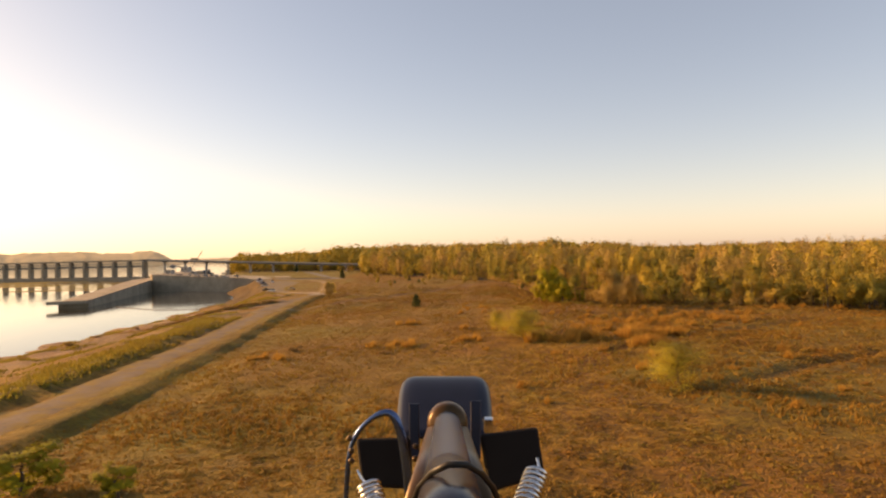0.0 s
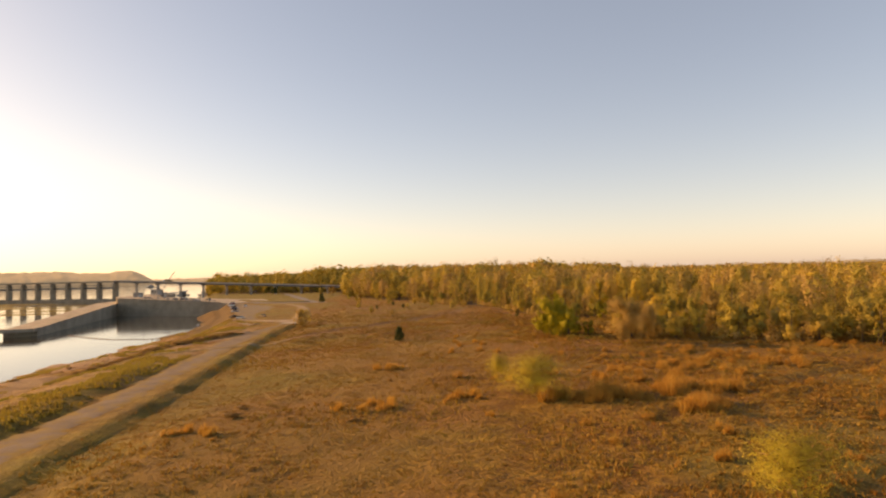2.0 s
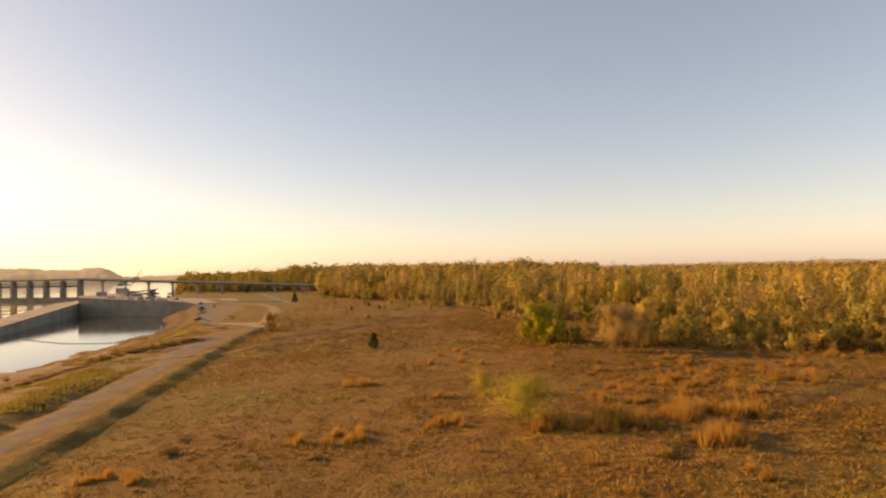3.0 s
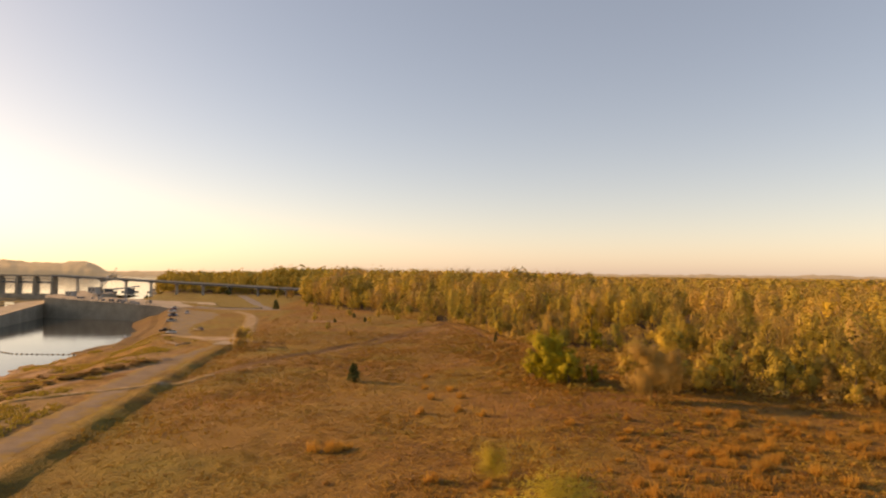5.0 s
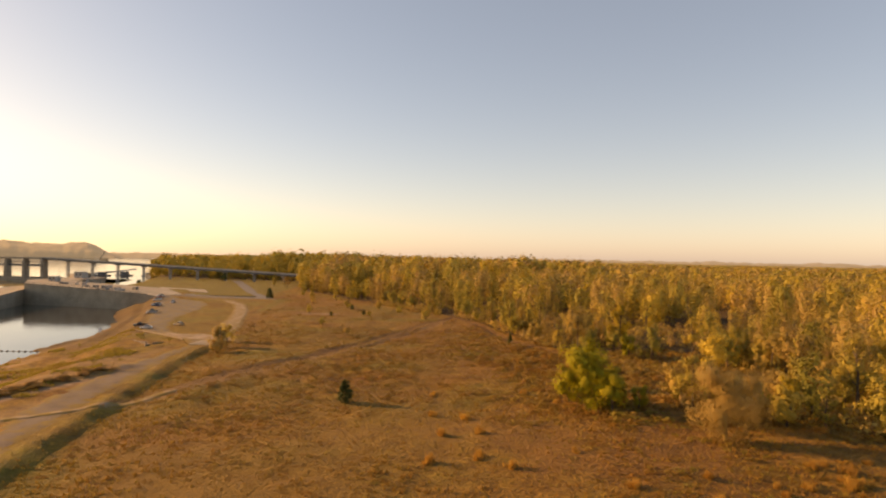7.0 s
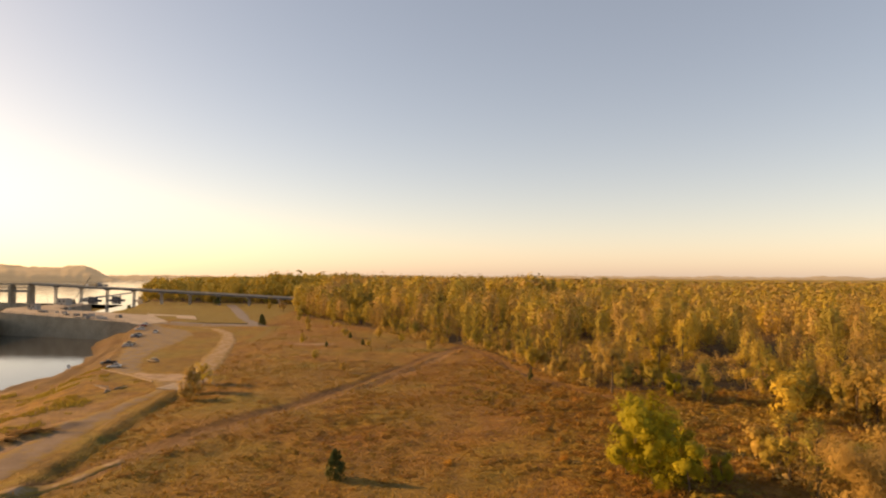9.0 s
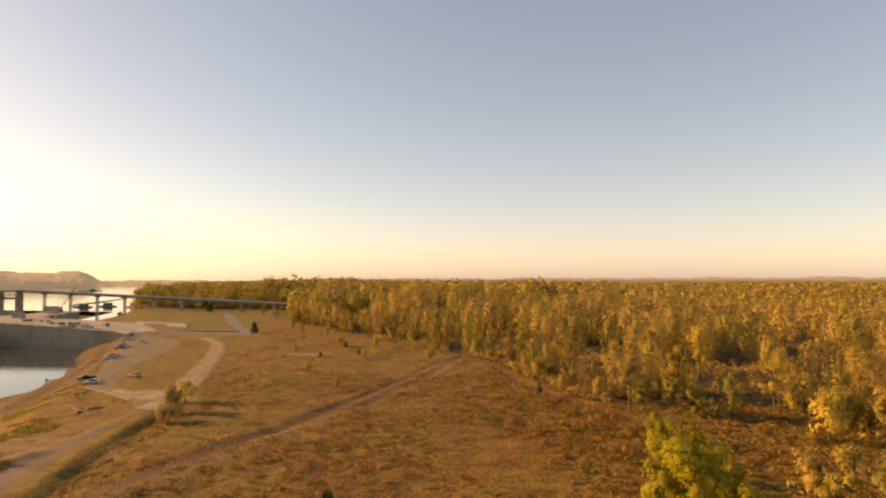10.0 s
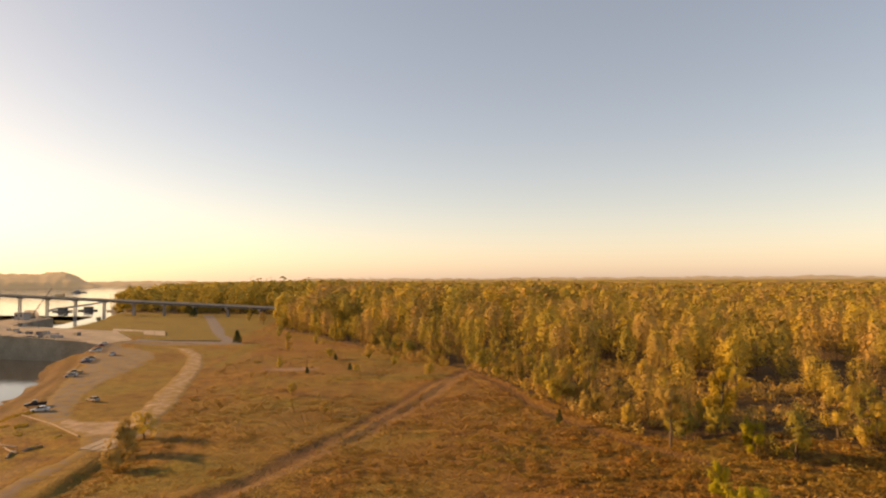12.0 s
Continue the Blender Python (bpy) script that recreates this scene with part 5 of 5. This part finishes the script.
for x, y, turn, paint, style, label in (
        (-98.5, 345, 200, "white", "car", "white car parked on the gravel lot"),
        (-103.5, 352, 198, "black", "pickup", "black pickup truck parked on the gravel lot"),
        (-90.5, 358, 150, "tan", "car", "pale tan car parked beside the grassy island"),
        (-121, 407, 198, "silver", "car", "silver car parked at the edge of the gravel lot"),
        (-123, 414, 198, "tan", "pickup", "tan pickup truck parked at the bank"),
        (-134, 446, 198, "blue", "car", "dark blue car parked at the bank"),
        (-136, 452, 198, "silver", "pickup", "silver pickup truck parked at the bank"),
        (-138, 458, 200, "black", "car", "black car parked at the bank"),
        (-149, 487, 200, "white", "pickup", "white pickup truck parked at the bank"),
        (-151, 494, 200, "silver", "car", "silver car parked at the bank"),
        (-155, 506, 205, "red", "car", "dark red car parked at the bank"),
        (-158, 516, 205, "white", "car", "white car parked at the far end of the lot"),
        (-134, 472, 100, "white", "pickup", "white pickup truck standing in the lot")):
    build_car(x, y, turn, paint, style, label)


# ---- on the river ----
def barge(x, y, turn, label):
    b = group_empty("work_barge", pose(x, y, POOL, 0, 0, turn), label, "barge", "moored barges")
    part("hull", side_block(bmesh.new(), [(-10, -0.8), (10, -0.8), (12, 1.6), (-12, 1.6)], 4.5, 0.15), MAT_STEEL, b)
    part("deck_house", box(bmesh.new(), -6, 4, -3, 3, 1.6, 5.2, 0.1), MAT_STEEL, b)
    part("roof", box(bmesh.new(), -6.5, 4.5, -3.4, 3.4, 5.2, 5.5, 0.05), MAT_STEEL, b)
    for s in (-4, 0, 4):
        part("bollard", tube(bmesh.new(), [(s, -4, 1.6), (s, -4, 2.5)], 0.25, 8), MAT_STEEL, b)


barge(-419, 988, 165, "dark steel work barge moored above the dam")
barge(-396, 1006, 165, "dark steel work barge moored above the dam")
barge(-352, 985, 150, "dark steel work barge near the shore")
tow = group_empty("towboat", pose(-985, 2200, POOL, 0, 0, 20), "small towboat far off on the bright river", "boat")
part("hull", side_block(bmesh.new(), [(-18, -0.8), (22, -0.8), (26, 2.4), (-19, 2.4)], 5, 0.2), MAT_STEEL, tow)
part("deck_house", box(bmesh.new(), -12, 6, -3.6, 3.6, 2.4, 6.5, 0.1), MAT_CONCRETE_LIGHT, tow)
part("wheelhouse", box(bmesh.new(), -6, 0, -2.4, 2.4, 6.5, 10, 0.1), MAT_CONCRETE_LIGHT, tow)

MAT_FLOAT = plain("buoy_float", (0.20, 0.12, 0.07), 0.6)
LINE = [(-204, 376), (-183, 359), (-165, 346), (-151, 344), (-138, 343)]
bm = bmesh.new()
bmesh.ops.create_icosphere(bm, subdivisions=2, radius=0.45)
for v in bm.verts:
    v.co.z *= 0.7
buoy_me = bpy.data.meshes.new("buoy")
bm.to_mesh(buoy_me)
bm.free()
buoy_me.materials.append(MAT_FLOAT)
line_y = [p[0] for p in LINE]
for k in range(30):
    x = -204 + 66 * k / 29
    o = new("buoy", buoy_me)
    o.location = (x, float(np.interp(x, line_y, [p[1] for p in LINE])), TAIL + 0.1)
    tagged(o, "small brown float of a buoy line on the river", "buoy", "buoy line")
rope = tube(bmesh.new(), [(x, y, TAIL + 0.03) for x, y in LINE], 0.06, 5)
tagged(part("buoy_rope", rope, MAT_FLOAT), "thin floating rope of the buoy line", "rope")

boom = group_empty("log_boom", pose(0, 0, POOL), "dark floating boom of linked pontoons above the dam", "boom")
BOOM = [(-446, 1010), (-468, 1060), (-482, 1150), (-500, 1245), (-535, 1380)]
for k in range(26):
    t, w = 4 * k / 26, 4 * (k + 0.9) / 26
    ends = [(float(np.interp(v, range(5), [p[0] for p in BOOM])), float(np.interp(v, range(5), [p[1] for p in BOOM])), 0.35) for v in (t, w)]
    part("pontoon", tube(bmesh.new(), ends, 1.0, 8), MAT_STEEL, boom)

# ---- by the bank ----
sign = group_empty("river_marker", pose(-138, 392, float(height(-138, 392))), "small white marker board on a post at the bank", "sign")
part("post", tube(bmesh.new(), [(0, 0, -0.5), (0, 0, 2.6)], 0.06, 8), MAT_STEEL, sign)
part("board", box(bmesh.new(), -0.7, 0.7, -0.05, 0.05, 1.3, 2.7, 0.02), PAINTS["white"], sign)
MAT_LOG = speckled("driftwood", (0.22, 0.17, 0.12), (0.38, 0.30, 0.22), 1.0)
apron = group_empty("concrete_apron", pose(0, 0, 0), "weathered concrete apron at the road's edge", "pavement", kind="structure")
for k in range(3):
    a, b = k / 3 + 0.01, (k + 1) / 3 - 0.01
    p, q, u, v = Vector((-68.5, 304, 0)), Vector((-62, 302, 0)), Vector((-67, 312.5, 0)), Vector((-60, 311, 0))
    part("slab", prism(bmesh.new(), [tuple((p + (q - p) * a).xy), tuple((p + (q - p) * b).xy), tuple((u + (v - u) * b).xy), tuple((u + (v - u) * a).xy)], -0.8, 0.32 - 0.05 * k), MAT_CONCRETE, apron)
lot_kerb = group_empty("lot_kerb", pose(0, 0, 0), "low pale kerb of logs along the gravel lot", "kerb")
for (ax, ay), (bx, by), count in (((-101, 341), (-86, 328), 5), ((-86, 328), (-74, 315.5), 4)):
    for k in range(count):
        t, w = k / count, (k + 0.93) / count
        za, zb = float(height(ax + (bx - ax) * t, ay + (by - ay) * t)), float(height(ax + (bx - ax) * w, ay + (by - ay) * w))
        part("timber", tube(bmesh.new(), [(ax + (bx - ax) * t, ay + (by - ay) * t, za + 0.2), (ax + (bx - ax) * w, ay + (by - ay) * w, zb + 0.2)], 0.2, 8), MAT_LOG, lot_kerb)
for x, y, turn, ln_ in ((-83, 305, 140, 7.0), (-81, 302, 105, 5.5), (-86, 309, 155, 6.0), (-79, 306, 60, 4.0)):
    lg = tube(bmesh.new(), [(-ln_ / 2, 0, 0.1), (-ln_ / 6, 0.2, 0.25), (ln_ / 5, 0.1, 0.2), (ln_ / 2, -0.2, 0.35)], [0.26, 0.24, 0.2, 0.1], 8)
    o = part("driftwood_log", lg, MAT_LOG)
    o.matrix_world = pose(x, y, float(height(x, y)), 0, 0, turn)
    tagged(o, "pale weathered driftwood log on the bank", "log", "driftwood logs")
crane = group_empty("crane", pose(-284, 676, lock_deck(-284) - 0.1), "slender lattice crane standing on the lock", "crane")
part("base", box(bmesh.new(), -1.6, 1.6, -3, 3, 0, 1.6, 0.1), MAT_STEEL, crane)
part("cab", box(bmesh.new(), -1.4, 1.4, -2.4, 2.0, 1.6, 4.2, 0.15), PAINTS["tan"], crane)
for s in (-0.5, 0.5):
    part("boom", tube(bmesh.new(), [(s, 1.0, 3.0), (14 + s * 0.3, 1.0, 24)], 0.16, 6), MAT_STEEL, crane)
part("hoist_line", tube(bmesh.new(), [(14, 1.0, 24), (14, 1.0, 6)], 0.05, 5), MAT_STEEL, crane)
w = P0 + PSTEP * 5.6
truck = group_empty("box_truck", pose(w.x, w.y, deck_top(5.6), 0, 0, 161), "pale box truck on the bridge", "truck")
part("cargo_box", box(bmesh.new(), -7, 3.6, -1.25, 1.25, 1.0, 4.0, 0.05), PAINTS["tan"], truck)
part("cab", side_block(bmesh.new(), [(3.8, 0.6), (6.4, 0.6), (6.4, 1.9), (5.7, 3.0), (3.8, 3.0)], 1.2), PAINTS["white"], truck)
for sx in (-5.5, -4.2, 5.2):
    for sy in (-1, 1):
        bm = bmesh.new()
        bmesh.ops.create_cone(bm, cap_ends=True, segments=14, radius1=0.52, radius2=0.52, depth=0.3, matrix=pose(sx, sy * 1.08, 0.52, 90))
        part("wheel", bm, MAT_TYRE, truck)


# ---- the nose of the aircraft, as it hangs at the start of the flight ----
MAT_BOOM = plain("grey_tube_paint", (0.11, 0.165, 0.30), 0.25, 0.9)
MAT_SLEEVE = plain("navy_tube_paint", (0.018, 0.022, 0.04), 0.25)
MAT_FENDER = plain("dark_moulded_plastic", (0.014, 0.015, 0.03), 0.32)
MAT_PEDAL = plain("black_rubber", (0.010, 0.006, 0.004), 0.8)
MAT_BRASS = plain("gilded_clamp", (0.085, 0.046, 0.017), 0.35, 0.35)
MAT_CABLE = plain("black_cable", (0.02, 0.018, 0.016), 0.4)


def local(px, py, d):
    return Vector(((px - 784) / 1059 * d, (441 - py) / 1059 * d, -d))


def coil(a, b, radius, wire, turns):
    a, b = Vector(a), Vector(b)
    d = (b - a).normalized()
    u = d.orthogonal().normalized()
    v = d.cross(u)
    n = turns * 12
    return tube(bmesh.new(), [a + (b - a) * (k / n) + radius * (u * math.cos(k * 6.28319 / 12) + v * math.sin(k * 6.28319 / 12)) for k in range(n + 1)], wire, 6)


def build_nose():
    nose = group_empty("aircraft_nose", look(*PATH[0][1:]), "front frame of an ultralight aircraft with fender and foot rests", "aircraft")
    a, b = local(800, 1040, 0.36), local(792, 750, 1.41)
    pts = [a + (b - a) * (k / 8) for k in range(9)]
    pts += [b + (b - a).normalized() * e for e in (0.012, 0.022)]
    part("boom", tube(bmesh.new(), pts, [0.03] * 9 + [0.026, 0.012], 24), MAT_BOOM, nose, "grey painted steel tube", True)
    axis = (b - a).normalized()
    part("sleeve", tube(bmesh.new(), [a + (b - a) * t for t in (0.0, 0.15, 0.3, 0.33)], [0.0315, 0.0315, 0.0315, 0.0305], 24), MAT_SLEEVE, nose, "dark navy sleeve round the tube", True)
    part("end_ring", tube(bmesh.new(), [b - axis * 0.02, b + axis * 0.02, b + axis * 0.05, b + axis * 0.06], [0.041, 0.049, 0.049, 0.04], 24), MAT_BRASS, nose, "golden brown end ring", True)
    for sx in (-1, 1):
        off = Vector((sx * 0.034, -0.02, 0))
        part("side_rail", tube(bmesh.new(), [a + (b - a) * t + off for t in (0.2, 0.6, 1.0)], 0.017, 12), MAT_BRASS, nose, "brown side rail", True)
    bm = bmesh.new()
    grid = []
    for j in range(13):
        v = j / 12
        row = []
        for i in range(17):
            u = i / 8 - 1
            half = 85 - 12 * v ** 2
            py = 772 - 106 * math.sin(v * 1.5708) + 5 * abs(u) ** 10
            row.append(bm.verts.new(local(787 + u * half, py, 1.62 + 0.42 * v - 0.10 * v * v) + Vector((0, -0.012 * abs(u) ** 12, 0))))
        grid.append(row)
    for r, q in zip(grid, grid[1:]):
        for k in range(16):
            bm.faces.new((r[k], r[k + 1], q[k + 1], q[k]))
    ext = bmesh.ops.extrude_face_region(bm, geom=list(bm.faces))
    bmesh.ops.translate(bm, verts=[g for g in ext["geom"] if isinstance(g, bmesh.types.BMVert)], vec=(0, -0.012, -0.012))
    bmesh.ops.recalc_face_normals(bm, faces=bm.faces)
    part("fender", bm, MAT_FENDER, nose, "dark moulded wheel fender", True)
    for px, w, top in ((733, 9, 714), (842, 9, 709)):
        bm = bmesh.new()
        ps = [local(px - w, top, 1.55), local(px + w, top, 1.55), local(px + w, 812, 1.5), local(px - w, 812, 1.5)]
        back = [p + Vector((0, -0.01, -0.025)) for p in ps]
        f, g = [bm.verts.new(p) for p in ps], [bm.verts.new(p) for p in back]
        bm.faces.new(f)
        bm.faces.new(g[::-1])
        for k in range(4):
            bm.faces.new((f[k], g[k], g[(k + 1) % 4], f[(k + 1) % 4]))
        bmesh.ops.recalc_face_normals(bm, faces=bm.faces)
        bmesh.ops.bevel(bm, geom=list(bm.edges), offset=0.003, segments=2, affect="EDGES", profile=0.5)
        part("fork_strap", bm, MAT_FENDER, nose)
    for corners in (((629, 776), (726, 774), (730, 866), (640, 862)), ((850, 768), (952, 755), (965, 842), (866, 872))):
        bm = bmesh.new()
        f = [bm.verts.new(local(px, py, 1.28 - 0.0004 * (py - 760))) for px, py in corners]
        g = [bm.verts.new(v.co + Vector((0, -0.012, -0.03))) for v in f]
        bm.faces.new(f)
        bm.faces.new(g[::-1])
        for k in range(4):
            bm.faces.new((f[k], g[k], g[(k + 1) % 4], f[(k + 1) % 4]))
        bmesh.ops.recalc_face_normals(bm, faces=bm.faces)
        bmesh.ops.bevel(bm, geom=list(bm.edges), offset=0.008, segments=3, affect="EDGES", profile=0.5)
        part("foot_rest", bm, MAT_PEDAL, nose, "black rubber foot rest")
    hoop = [(612, 900), (614, 845), (618, 800), (630, 768), (654, 742), (682, 728), (699, 736), (711, 770), (718, 815), (723, 860), (726, 900)]
    for _ in range(2):
        hoop = [hoop[0]] + [(p[0] * f + q[0] * (1 - f), p[1] * f + q[1] * (1 - f)) for p, q in zip(hoop, hoop[1:]) for f in (0.75, 0.25)] + [hoop[-1]]
    part("hoop", tube(bmesh.new(), [local(x, y, 1.18) for x, y in hoop], [0.005 + 0.004 * min(max((k / len(hoop) - 0.4) / 0.2, 0), 1) for k in range(len(hoop))], 10), MAT_BOOM, nose, "bent grey guard tube", True)
    cable = [(728, 895), (742, 862), (765, 836), (795, 822), (825, 822), (852, 838), (872, 862), (884, 890)]
    part("cable", tube(bmesh.new(), [local(x, y, 0.53 + 0.0010 * abs(x - 808)) for x, y in cable], 0.0032, 8), MAT_CABLE, nose, "thin black cable", True)
    part("spring", coil(local(925, 905, 0.98), local(950, 838, 1.05), 0.020, 0.0032, 8), MAT_CHROME, nose, "shiny steel coil spring", True)
    part("spring", coil(local(668, 915, 0.98), local(651, 858, 1.02), 0.020, 0.0032, 7), MAT_CHROME, nose, "shiny steel coil spring", True)
    part("spring_hook", tube(bmesh.new(), [local(950, 838, 1.05), local(954, 826, 1.06), local(951, 812, 1.08)], 0.003, 6), MAT_CHROME, nose)
    part("spring_hook", tube(bmesh.new(), [local(651, 858, 1.02), local(640, 848, 1.05), local(633, 834, 1.08)], 0.003, 6), MAT_CHROME, nose)
    part("bracket", box(bmesh.new(), -0.012, 0.012, -0.018, 0.018, -0.01, 0.01, 0.003, Matrix.Translation(local(864, 752, 1.5))), MAT_CHROME, nose, "small pale metal bracket")
    for px, py in ((619, 776), (622, 798), (622, 816), (736, 790), (735, 812), (737, 832), (741, 850)):
        bm = bmesh.new()
        bmesh.ops.create_icosphere(bm, subdivisions=2, radius=0.006, matrix=Matrix.Translation(local(px, py, 1.15)))
        part("bolt", bm, MAT_BRASS, nose, "", True)


build_nose()
